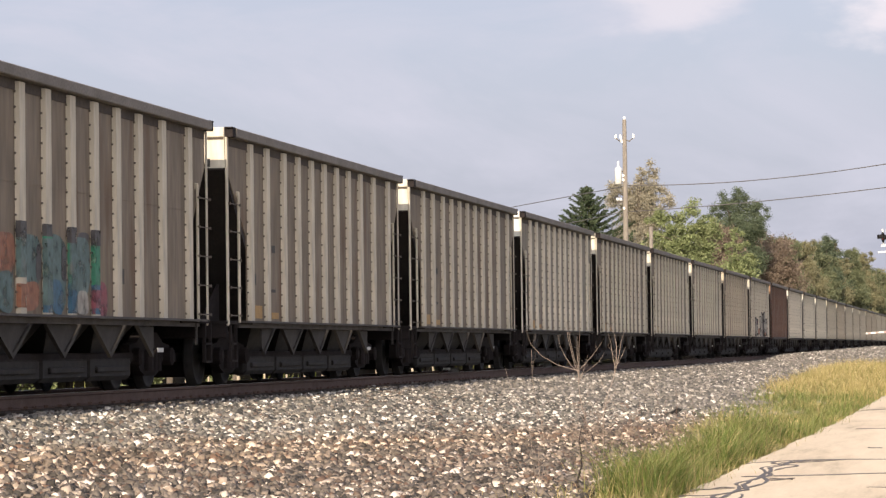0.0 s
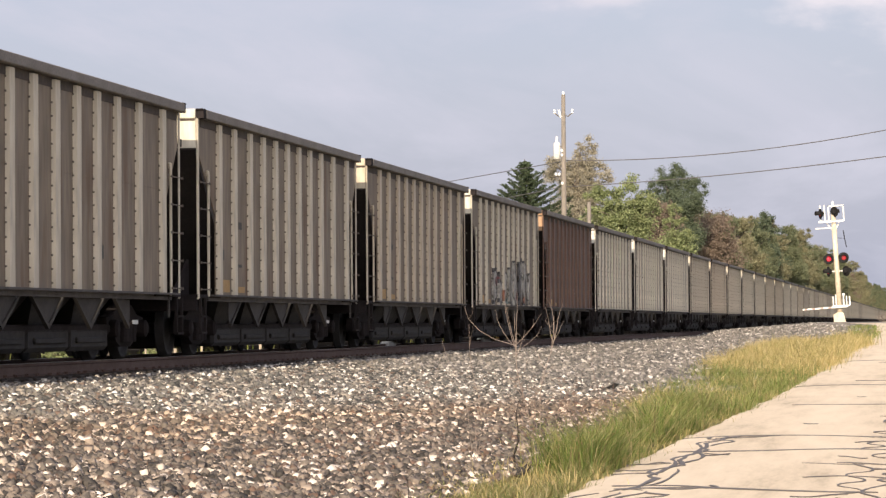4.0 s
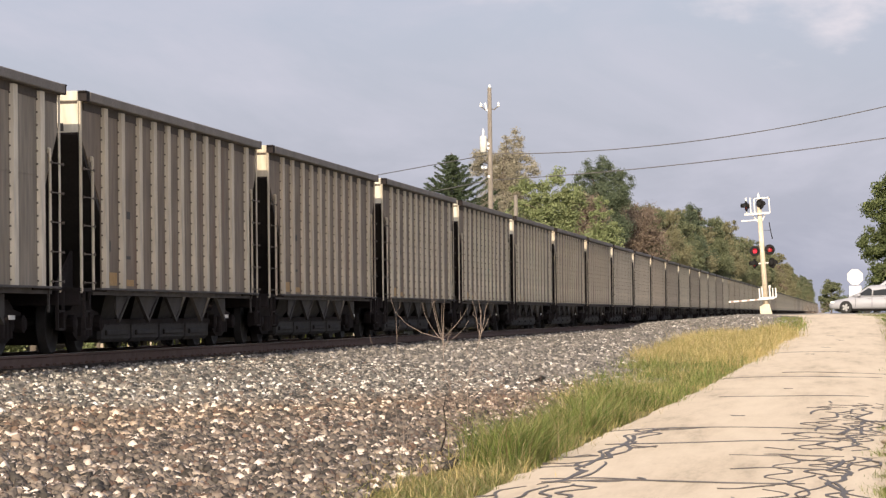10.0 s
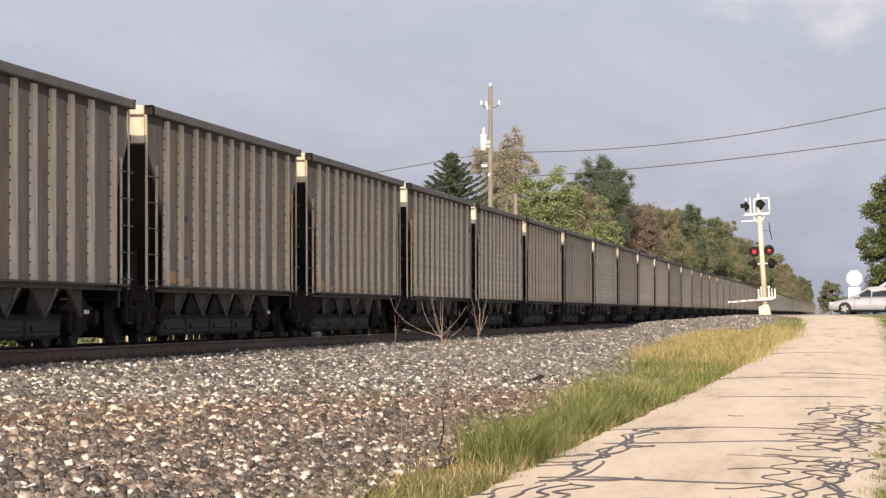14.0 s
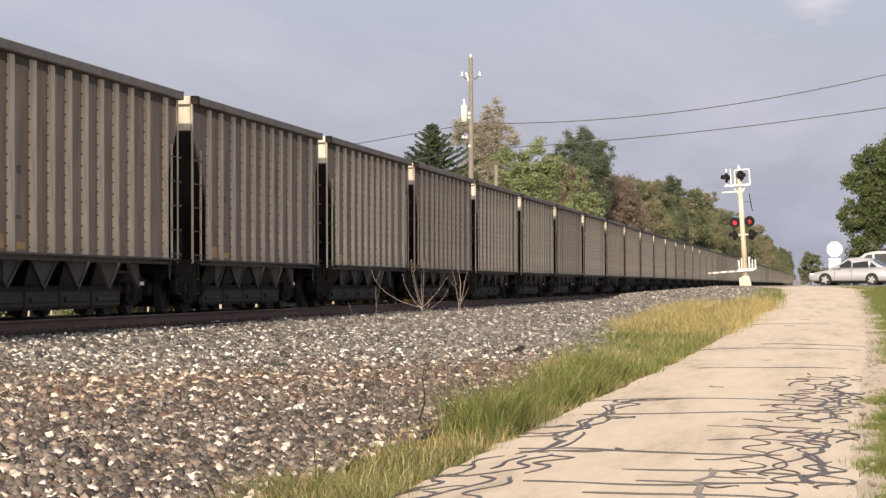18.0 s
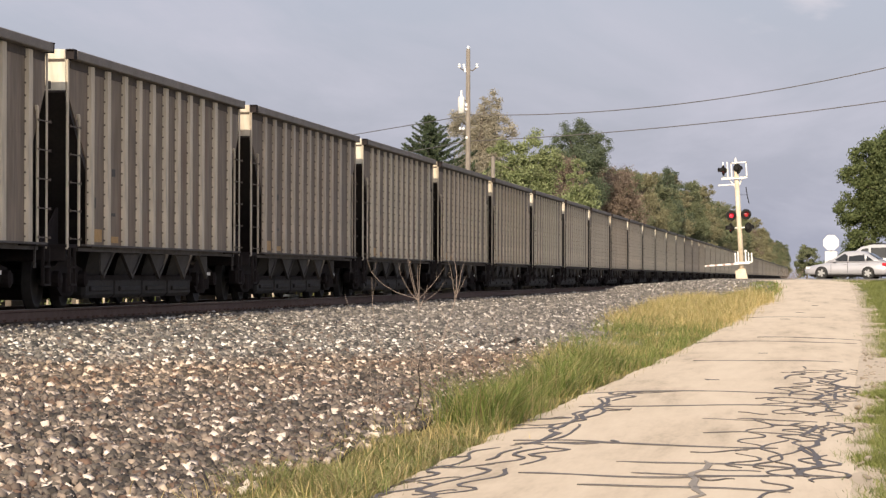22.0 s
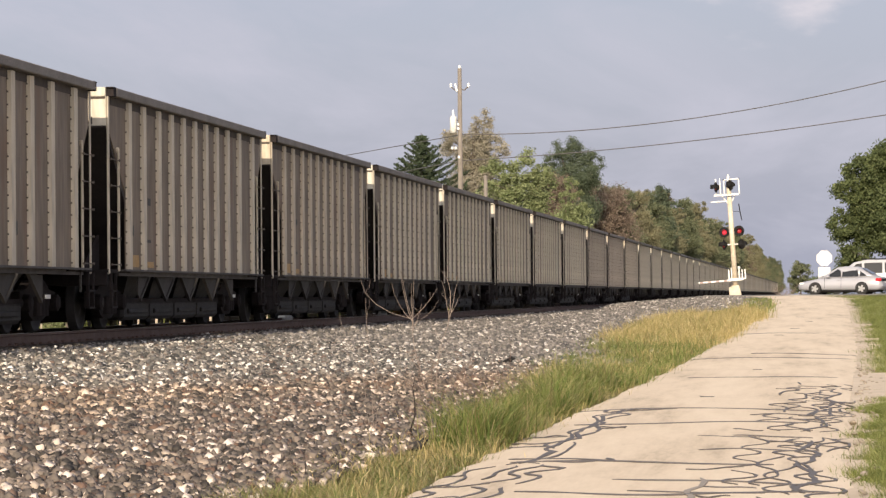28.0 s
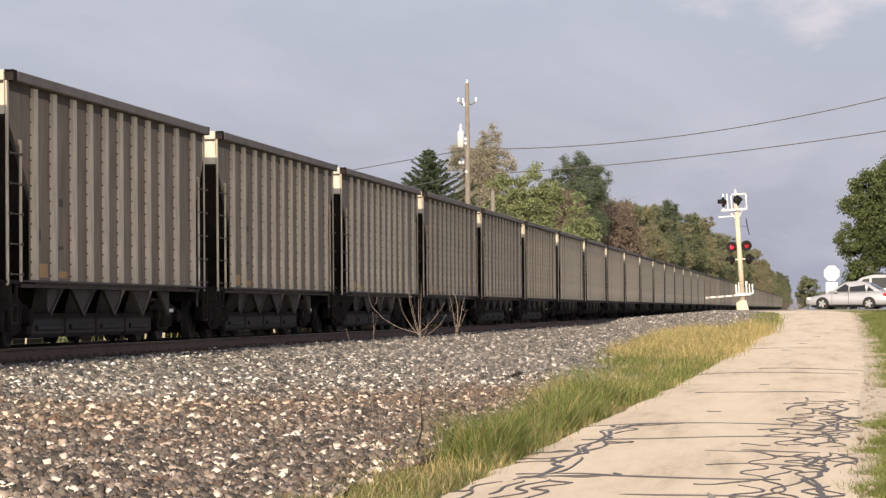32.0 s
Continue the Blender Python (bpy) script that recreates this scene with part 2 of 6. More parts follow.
# Much paler copies of the wagon paints: sunlight on the ends, put into colour.
M_END = {k: car_paint(k + "_sunlit_end_paint", *v) for k, v in {
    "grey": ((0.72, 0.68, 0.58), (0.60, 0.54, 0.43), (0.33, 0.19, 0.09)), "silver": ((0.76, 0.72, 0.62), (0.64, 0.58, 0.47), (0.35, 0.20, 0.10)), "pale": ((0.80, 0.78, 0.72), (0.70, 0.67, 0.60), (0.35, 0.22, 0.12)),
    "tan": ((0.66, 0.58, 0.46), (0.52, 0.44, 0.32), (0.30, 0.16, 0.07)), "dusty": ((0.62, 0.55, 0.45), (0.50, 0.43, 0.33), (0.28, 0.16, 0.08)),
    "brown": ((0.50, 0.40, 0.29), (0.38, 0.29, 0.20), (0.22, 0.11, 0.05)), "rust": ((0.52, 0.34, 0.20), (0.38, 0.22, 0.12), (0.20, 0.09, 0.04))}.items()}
M_UNDER = material("sooty_black_steel", (0.032, 0.0255, 0.025), (0.022, 0.018, 0.018), rough=0.88, scale=3, fine=30, bump=0.2, spec=0.08)
M_CHORD = material("dusty_chord_steel", (0.246, 0.218, 0.194), (0.179, 0.157, 0.137), rough=0.75, scale=2, fine=30, bump=0.05)
M_GUSSET = material("dusty_dark_steel", (0.056, 0.048, 0.042), (0.036, 0.031, 0.027), rough=0.8, scale=4, fine=30, bump=0.1)
M_SILL = material("dirty_sill_steel", (0.105, 0.093, 0.087), (0.056, 0.048, 0.045), rough=0.75, scale=3, fine=30, bump=0.1)
M_SLOPE = material("rusty_slope_sheet", (0.039, 0.030, 0.027), (0.023, 0.018, 0.017), rough=0.85, scale=2, fine=20, bump=0.1)
M_WHEEL = material("worn_wheel_steel", (0.022, 0.018, 0.017), (0.015, 0.013, 0.012), rough=0.8, metal=0.0, scale=8, fine=40, bump=0.1)
M_REFLECT = material("faded_yellow_reflector", (0.500, 0.284, 0.054), (0.380, 0.210, 0.054), rough=0.5, scale=8, fine=50, bump=0)
# Dark rust tone that also paints the shade below the overhanging chord.
M_BAND = material("rust_and_shade_band", (0.085, 0.062, 0.048), (0.055, 0.042, 0.034), rough=0.8, scale=2.5, fine=20, bump=0.1)
# One dark tone for rib bolts and ladder rungs.
M_BOLT = plain("dark_bolt", (0.115, 0.092, 0.076), 0.85)
M_MARK = plain("dark_stencil_paint", (0.06, 0.055, 0.05), 0.8)
M_LABEL = plain("white_label", (0.7, 0.7, 0.68), 0.6)
M_RAIL = material("rusty_rail_steel", (0.16, 0.097, 0.074), (0.11, 0.067, 0.052), rough=0.8, scale=5, fine=60, bump=0.2)
M_RAILTOP = material("polished_rail_head", (0.34, 0.33, 0.32), (0.25, 0.24, 0.23), rough=0.35, metal=0.9, scale=5, fine=60, bump=0.02)
M_TIE = material("creosoted_tie_wood", (0.06, 0.045, 0.035), (0.035, 0.028, 0.023), rough=0.9, scale=5, fine=50, bump=0.4)
# Bed darker than the loose stones: stands in for shade in their gaps.
M_BED = material("ballast_bed", (0.085, 0.078, 0.072), (0.055, 0.052, 0.049), rough=0.95, scale=9, fine=38, bump=0.9, stain=(0.13, 0.11, 0.09), stain_at=0.52)
M_STONE = palette("crushed_ballast_stone", [(0.0, (0.04, 0.04, 0.04)), (0.20, (0.078, 0.077, 0.075)), (0.30, (0.16, 0.115, 0.095)), (0.36, (0.115, 0.112, 0.108)), (0.50, (0.145, 0.139, 0.132)), (0.66, (0.185, 0.174, 0.164)), (0.80, (0.25, 0.226, 0.205)), (0.88, (0.40, 0.365, 0.325)), (0.94, (0.66, 0.63, 0.595)), (1.0, (0.78, 0.765, 0.74))], 0.8,
                  zone=((1, -0.166, 0), -15.6, -11.6, [(0.0, (1.12, 1.09, 1.02)), (0.24, (1.10, 1.05, 0.97)), (0.40, (1.08, 0.95, 0.83)), (0.52, (1.08, 0.90, 0.74)), (0.66, (1.04, 0.87, 0.72)), (0.84, (0.96, 0.84, 0.74)), (1.0, (0.93, 0.82, 0.73))]), fine=25)
M_FARSTONE = palette("dusty_ballast_stone", [(0.0, (0.085, 0.079, 0.072)), (0.4, (0.160, 0.146, 0.130)), (0.75, (0.24, 0.215, 0.188)), (0.90, (0.37, 0.33, 0.288)), (1.0, (0.66, 0.61, 0.55))], 0.85, fine=25)


def concrete(name, stops):
    """Worn concrete: blotches drawn out along the road, fine mottling, specks of aggregate."""
    m = bpy.data.materials.new(name)
    m.use_nodes = True
    nt = m.node_tree
    b = nt.nodes["Principled BSDF"]
    tc = nt.nodes.new("ShaderNodeTexCoord")
    layers = []
    for sx, sy, detail in ((1.1, 0.14, 5.0), (5.0, 0.5, 5.0), (26.0, 2.6, 3.0)):
        mp = nt.nodes.new("ShaderNodeMapping")
        mp.inputs["Scale"].default_value = (sx, sy, 1)
        n = nt.nodes.new("ShaderNodeTexNoise")
        n.inputs["Scale"].default_value, n.inputs["Detail"].default_value = 1.0, detail
        nt.links.new(tc.outputs["Object"], mp.inputs[0])
        nt.links.new(mp.outputs[0], n.inputs["Vector"])
        layers.append(n.outputs["Fac"])
    total = None
    for fac, w in zip(layers, (0.50, 0.33, 0.17)):
        ma = nt.nodes.new("ShaderNodeMath")
        ma.operation = "MULTIPLY_ADD"
        ma.inputs[1].default_value = w
        nt.links.new(fac, ma.inputs[0])
        if total:
            nt.links.new(total, ma.inputs[2])
        else:
            ma.inputs[2].default_value = 0.0
        total = ma.outputs[0]
    ramp = nt.nodes.new("ShaderNodeValToRGB")
    while len(ramp.color_ramp.elements) < len(stops):
        ramp.color_ramp.elements.new(0.5)
    for e, (pos, c) in zip(ramp.color_ramp.elements, stops):
        e.position, e.color = pos, (*c, 1)
    nt.links.new(total, ramp.inputs[0])
    nt.links.new(ramp.outputs[0], b.inputs["Base Color"])
    b.inputs["Roughness"].default_value = 0.9
    b.inputs["Specular IOR Level"].default_value = 0.3
    bp = nt.nodes.new("ShaderNodeBump")
    bp.inputs["Strength"].default_value, bp.inputs["Distance"].default_value = 0.12, 0.01
    nt.links.new(layers[2], bp.inputs["Height"])
    nt.links.new(bp.outputs[0], b.inputs["Normal"])
    return m


M_ROAD = concrete("worn_concrete", ((0.33, (0.40, 0.325, 0.235)), (0.43, (0.565, 0.462, 0.338)), (0.50, (0.625, 0.515, 0.382)), (0.60, (0.67, 0.56, 0.42))))
M_TAR = material("crack_sealing_tar", (0.085, 0.073, 0.066), (0.125, 0.11, 0.098), rough=0.6, scale=2, fine=20, bump=0.1)
M_OLDTAR = material("old_grey_tar", (0.27, 0.235, 0.20), (0.34, 0.295, 0.24), rough=0.8, scale=2, fine=20, bump=0.1)
M_XROAD = material("grey_asphalt_road", (0.30, 0.27, 0.235), (0.24, 0.215, 0.185), rough=0.9, scale=0.7, fine=12, bump=0.25)
M_GRAVEL = material("pale_gravel", (0.58, 0.48, 0.36), (0.47, 0.385, 0.285), rough=0.95, scale=1.2, fine=0, bump=0, stain=(0.33, 0.275, 0.21), stain_at=0.60)
M_RUBBLE = material("broken_concrete", (0.36, 0.30, 0.23), (0.25, 0.21, 0.165), rough=0.95, scale=6, fine=40, bump=0.3)
M_SHOULDER = material("sandy_soil", (0.57, 0.465, 0.345), (0.45, 0.365, 0.268), rough=0.95, scale=1.6, fine=0, bump=0, stain=(0.30, 0.25, 0.17), stain_at=0.60)
M_SOIL = material("grassy_soil", (0.105, 0.115, 0.04), (0.15, 0.14, 0.055), rough=0.95, scale=0.35, fine=7, bump=0.5, stain=(0.08, 0.10, 0.025), stain_at=0.5)
M_GRASS = palette("green_grass", [(0, (0.079, 0.124, 0.029)), (0.35, (0.152, 0.206, 0.050)), (0.62, (0.244, 0.277, 0.082)), (0.80, (0.366, 0.336, 0.132)), (0.89, (0.232, 0.159, 0.084)), (1, (0.561, 0.460, 0.252))], 0.7, translucent=0.3, fine=3)
M_DRYGRASS = palette("dry_yellow_grass", [(0, (0.201, 0.213, 0.066)), (0.35, (0.389, 0.316, 0.127)), (0.75, (0.555, 0.431, 0.193)), (1, (0.708, 0.575, 0.319))], 0.7, translucent=0.3, fine=3)
M_VERGE = palette("mixed_verge_grass", [(0, (0.095, 0.13, 0.034)), (0.4, (0.20, 0.225, 0.072)), (0.66, (0.34, 0.305, 0.135)), (0.82, (0.25, 0.175, 0.09)), (1, (0.56, 0.47, 0.28))], 0.7, translucent=0.3, fine=3)
M_MATGRASS = palette("trampled_grass", [(0, (0.12, 0.12, 0.04)), (0.4, (0.22, 0.20, 0.08)), (0.8, (0.36, 0.30, 0.15)), (1, (0.50, 0.41, 0.24))], 0.7, translucent=0.3, fine=3)
M_LAWN = palette("lawn_grass", [(0, (0.105, 0.138, 0.033)), (0.5, (0.18, 0.21, 0.058)), (1, (0.33, 0.32, 0.12))], 0.7, translucent=0.3, fine=3)
M_STALK = palette("dry_stalks", [(0, (0.15, 0.112, 0.092)), (0.5, (0.21, 0.165, 0.138)), (1, (0.29, 0.24, 0.205))], 0.8)
M_REDSTALK = palette("reddish_dead_stalks", [(0, (0.074, 0.043, 0.032)), (0.5, (0.118, 0.072, 0.055)), (1, (0.174, 0.119, 0.093))], 0.8)
M_DARKSTALK = plain("dark_dead_stem", (0.016, 0.010, 0.009), 0.9)
M_BARK = material("grey_bark", (0.17, 0.14, 0.11), (0.09, 0.075, 0.06), rough=0.95, scale=3, fine=18, bump=0.6, stretch_z=0.3)
M_POLE = material("weathered_pole_wood", (0.271, 0.235, 0.198), (0.197, 0.172, 0.145), rough=0.9, scale=3, fine=22, bump=0.3, stretch_z=0.15)


def leaf(name, a, b, c):
    a, c = (tuple(b[i] + (e[i] - b[i]) * 0.6 for i in range(3)) for e in (a, c))
    return palette(name, [(0, a), (0.5, b), (1, c)], 0.65, translucent=0.25, fine=0.9)


# oak, red, yellow and mid tones are lightened and greyed to paint haze
M_LEAF = {
    "conifer": leaf("spruce_needles", (0.033, 0.052, 0.028), (0.066, 0.090, 0.047), (0.123, 0.147, 0.086)),
    "autumn": leaf("turning_leaves", (0.235, 0.217, 0.160), (0.350, 0.318, 0.240), (0.460, 0.412, 0.315)),
    "oak": leaf("dark_oak_leaves", (0.056, 0.080, 0.051), (0.102, 0.128, 0.079), (0.184, 0.206, 0.130)),
    "light": leaf("light_green_leaves", (0.110, 0.140, 0.055), (0.225, 0.262, 0.120), (0.400, 0.420, 0.230)),
    "red": leaf("reddish_leaves", (0.129, 0.101, 0.079), (0.212, 0.158, 0.122), (0.304, 0.253, 0.186)),
    "yellow": leaf("yellowing_leaves", (0.143, 0.142, 0.081), (0.226, 0.213, 0.122), (0.322, 0.279, 0.172)),
    "mid": leaf("green_leaves", (0.093, 0.109, 0.061), (0.156, 0.173, 0.096), (0.253, 0.259, 0.150)),
    "maple": leaf("maple_leaves", (0.050, 0.070, 0.028), (0.098, 0.122, 0.048), (0.175, 0.190, 0.080)),
}
M_WHITE = material("white_enamel", (0.80, 0.79, 0.76), (0.70, 0.68, 0.64), rough=0.45, scale=3, fine=20, bump=0.03)
M_MAST = material("aged_white_mast_paint", (0.74, 0.66, 0.52), (0.58, 0.48, 0.35), rough=0.55, scale=3, fine=20, bump=0.03)
M_BLACK = material("matt_black_hood", (0.011, 0.010, 0.010), (0.016, 0.015, 0.015), rough=0.75, scale=4, fine=20, bump=0.03, spec=0.15)
M_LAMPRED = plain("red_lamp_lens", (0.55, 0.02, 0.04), 0.25, glow=0.55)
M_LAMPDIM = plain("unlit_red_lens", (0.30, 0.02, 0.025), 0.25, glow=0.15)
M_SILVER = material("silver_car_paint", (0.36, 0.36, 0.385), (0.32, 0.32, 0.345), rough=0.4, metal=0.15, scale=0.8, fine=0, bump=0)
M_VAN = material("white_van_paint", (0.40, 0.40, 0.41), (0.36, 0.36, 0.37), rough=0.4, scale=0.8, fine=0, bump=0)
M_GLASS = plain("dark_car_glass", (0.02, 0.022, 0.025), 0.06)
M_GLASS.node_tree.nodes["Principled BSDF"].inputs["Specular IOR Level"].default_value = 0.25
M_TYRE = material("tyre_rubber", (0.02, 0.02, 0.02), (0.03, 0.03, 0.03), rough=0.85, scale=6, fine=30, bump=0.1)
M_RIM = plain("alloy_rim", (0.38, 0.38, 0.38), 0.4, 0.5)
M_TAIL = plain("red_tail_lens", (0.45, 0.02, 0.03), 0.2)
M_SIGNRED = material("faded_red_sign", (0.55, 0.10, 0.08), (0.45, 0.09, 0.07), rough=0.5, scale=4, fine=20, bump=0)
M_STRIPE = material("faded_gate_stripe", (0.42, 0.30, 0.26), (0.33, 0.24, 0.21), rough=0.6, scale=4, fine=20, bump=0)
M_WIRE = plain("overhead_wire", (0.12, 0.11, 0.105), 0.6)
M_PORCELAIN = plain("white_porcelain", (0.82, 0.82, 0.80), 0.2)
M_STUB = material("pale_split_wood", (0.55, 0.48, 0.38), (0.42, 0.35, 0.27), rough=0.9, scale=6, fine=30, bump=0.2)
M_SPRAY = {k: material(k + "_spray_paint", c, tuple(x * 0.7 for x in c), rough=0.55, scale=3.0, fine=12, bump=0, stain=(0.20, 0.18, 0.16), stain_at=0.62) for k, c in
           {"green": (0.05, 0.30, 0.17), "blue": (0.05, 0.16, 0.26), "pink": (0.36, 0.09, 0.12), "teal": (0.14, 0.22, 0.21), "orange": (0.42, 0.17, 0.09), "silver": (0.50, 0.46, 0.40), "dark": (0.09, 0.08, 0.08), "maroon": (0.20, 0.055, 0.06)}.items()}

for m in M_SPRAY.values():
    nt = m.node_tree
    tc = nt.nodes.new("ShaderNodeTexCoord")
    wear = nt.nodes.new("ShaderNodeTexNoise")
    wear.inputs["Scale"].default_value, wear.inputs["Detail"].default_value = 4.5, 4.0
    cover = nt.nodes.new("ShaderNodeMapRange")
    for i, v in ((1, 0.32), (2, 0.52), (3, 0.25), (4, 0.95)):
        cover.inputs[i].default_value = v
    nt.links.new(tc.outputs["Object"], wear.inputs["Vector"])
    nt.links.new(wear.outputs["Fac"], cover.inputs[0])
    nt.links.new(cover.outputs[0], nt.nodes["Principled BSDF"].inputs["Alpha"])


# ---- mesh helpers ----
class Shape:
    """Collects vertices and faces for one mesh."""

    def __init__(self):
        self.v, self.f, self.second = [], [], None

    def add(self, verts, faces):
        o = len(self.v)
        self.v += [tuple(p) for p in verts]
        self.f += [tuple(i + o for i in f) for f in faces]
        return self

    def box(self, x0, x1, y0, y1, z0, z1, c=0.0, m=None):
        """A box; c chamfers its edges."""
        if c <= 0:
            vs = [(x, y, z) for x in (x0, x1) for y in (y0, y1) for z in (z0, z1)]
            fs = [(0, 1, 3, 2), (4, 6, 7, 5), (0, 4, 5, 1), (2, 3, 7, 6), (0, 2, 6, 4), (1, 5, 7, 3)]
        else:
            c = min(c, (x1 - x0) / 3, (y1 - y0) / 3, (z1 - z0) / 3)
            vs, at = [], {}
            for sx, sy, sz in product((0, 1), repeat=3):
                p = [(x0, x1)[sx], (y0, y1)[sy], (z0, z1)[sz]]
                inn = [p[0] + (c if not sx else -c), p[1] + (c if not sy else -c), p[2] + (c if not sz else -c)]
                for a in range(3):
                    q = list(inn)
                    q[a] = p[a]
                    at[sx, sy, sz, a] = len(vs)
                    vs.append(tuple(q))
            fs = []
            for s in (0, 1):
                fs.append(tuple(at[s, a, b, 0] for a, b in ((0, 0), (0, 1), (1, 1), (1, 0))))
                fs.append(tuple(at[a, s, b, 1] for a, b in ((0, 0), (0, 1), (1, 1), (1, 0))))
                fs.append(tuple(at[a, b, s, 2] for a, b in ((0, 0), (0, 1), (1, 1), (1, 0))))
            for a, b in product((0, 1), repeat=2):
                fs.append((at[a, b, 0, 0], at[a, b, 1, 0], at[a, b, 1, 1], at[a, b, 0, 1]))
                fs.append((at[a, 0, b, 0], at[a, 1, b, 0], at[a, 1, b, 2], at[a, 0, b, 2]))
                fs.append((at[0, a, b, 1], at[1, a, b, 1], at[1, a, b, 2], at[0, a, b, 2]))
            for k in product((0, 1), repeat=3):
                fs.append(tuple(at[(*k, a)] for a in range(3)))
        if m is not None:
            vs = [tuple(m @ Vector(p)) for p in vs]
        return self.add(vs, fs)

    def prism(self, poly, a, b, axis=0, m=None):
        """A polygon in the two other axes, drawn out along axis from a to b."""
        def put(u, v, w):
            return {0: (w, u, v), 1: (u, w, v), 2: (u, v, w)}[axis]
        n = len(poly)
        vs = [put(u, v, a) for u, v in poly] + [put(u, v, b) for u, v in poly]
        if m is not None:
            vs = [tuple(m @ Vector(p)) for p in vs]
        fs = [tuple(range(n)), tuple(range(2 * n - 1, n - 1, -1))] + [(i, (i + 1) % n, n + (i + 1) % n, n + i) for i in range(n)]
        return self.add(vs, fs)

    def tube(self, points, radii, n=8):
        """A round tube through points."""
        pts = [Vector(p) for p in points]
        if isinstance(radii, (int, float)):
            radii = [radii] * len(pts)
        rings = []
        for i, p in enumerate(pts):
            d = (pts[min(i + 1, len(pts) - 1)] - pts[max(i - 1, 0)]).normalized()
            side = d.cross(Vector((0, 0, 1)) if abs(d.z) < 0.9 else Vector((1, 0, 0))).normalized()
            up = side.cross(d)
            rings.append([p + (side * math.cos(k * math.tau / n) + up * math.sin(k * math.tau / n)) * radii[i] for k in range(n)])
        vs = [q for r in rings for q in r]
        fs = [(i * n + k, i * n + (k + 1) % n, (i + 1) * n + (k + 1) % n, (i + 1) * n + k) for i in range(len(pts) - 1) for k in range(n)]
        fs += [tuple(range(n)), tuple(reversed(range((len(pts) - 1) * n, len(pts) * n)))]
        return self.add(vs, fs)

    def turned(self, profile, n=20, axis=2, at=(0, 0, 0)):
        """A profile of (radius, height) turned round an axis."""
        vs = []
        for r, h in profile:
            for k in range(n):
                a, b = r * math.cos(k * math.tau / n), r * math.sin(k * math.tau / n)
                p = {0: (h, a, b), 1: (a, h, b), 2: (a, b, h)}[axis]
                vs.append(tuple(p[i] + at[i] for i in range(3)))
        fs = [(i * n + k, i * n + (k + 1) % n, (i + 1) * n + (k + 1) % n, (i + 1) * n + k) for i in range(len(profile) - 1) for k in range(n)]
        fs += [tuple(range(n)), tuple(reversed(range((len(profile) - 1) * n, len(profile) * n)))]
        return self.add(vs, fs)

    def mesh(self, name, mat, smooth=False):
        me = bpy.data.meshes.new(name)
        me.from_pydata(self.v, [], self.f)
        me.materials.append(mat)
        if self.second:
            me.materials.append(self.second[1])
            me.polygons.foreach_set("material_index", [1 if i >= self.second[0] else 0 for i in range(len(self.f))])
        bm = bmesh.new()
        bm.from_mesh(me)
        bmesh.ops.recalc_face_normals(bm, faces=bm.faces)
        bm.to_mesh(me)
        bm.free()
        if smooth:
            me.polygons.foreach_set("use_smooth", [True] * len(me.polygons))
        return me


def array_mesh(name, verts, faces, mat, smooth=False):
    """A mesh out of numpy arrays, for large stuff."""
    me = bpy.data.meshes.new(name)
    verts, faces = np.asarray(verts, np.float32), np.asarray(faces, np.int32)
    n, k = faces.shape
    me.vertices.add(len(verts))
    me.vertices.foreach_set("co", verts.ravel())
    me.loops.add(n * k)
    me.loops.foreach_set("vertex_index", faces.ravel())
    me.polygons.add(n)
    me.polygons.foreach_set("loop_start", np.arange(0, n * k, k, dtype=np.int32))
    if smooth:
        me.polygons.foreach_set("use_smooth", np.ones(n, bool))
    me.update(calc_edges=True)
    me.materials.append(mat)
    return me


def part(name, shape, mat, parent, label="", at=None, smooth=False):
    me = shape if isinstance(shape, bpy.types.Mesh) else shape.mesh(name, mat, smooth)
    ob = new(name, me)
    ob.parent = parent
    if at is not None:
        ob.matrix_basis = at
    if label:
        tagged(ob, label)
    return ob


def thing(name, label, category, m=None, group="", kind=""):
    ob = new(name)
    if m is not None:
        ob.matrix_basis = m
    return tagged(ob, label, category, group, kind)


# ---- lie of the land ----
ROAD_Z = ((-60, -1.05), (22, -1.02), (31, -0.98), (40, -0.93), (49, -0.89), (66, -0.81), (94, -0.57), (126, -0.33), (147, -0.12), (172, 0.24), (188, 0.40), (215, 0.38), (300, 0.15), (600, -0.1), (4000, -0.4))
ROAD_L = ((-60, -3.5), (22, -3.12), (31, -3.08), (40, -2.94), (49, -2.78), (66, -2.55), (94, -2.25), (126, -2.08), (147, -1.95), (172, -2.3), (182, -4.5), (188, -6.0))
ROAD_W = ((-60, 3.4), (147, 3.4), (165, 3.6), (178, 6.0), (188, 9.0))


def along(table, y):
    return float(np.interp(y, [a for a, _ in table], [b for _, b in table]))


def road_z(y):
    return along(ROAD_Z, y)


def crossing_z(x, y):
    """The height of the crossing road, which falls to the rails."""
    return road_z(y) * max(0.0, min(1.0, (x + 10.6) / 4.6)) + 0.05


def ground_z(x, y):
    """The height of the open ground, raised to meet the crossing road."""
    z = open_ground(x, y)
    if 166 < y < 216 and x > -11.5:
        k = max(0.0, min(1.0, (y - 166) / 15, (216 - y) / 13, (x + 11.5) / 1.0))
        z += (crossing_z(x, y) - 0.06 - z) * k * k * (3 - 2 * k)
    return z


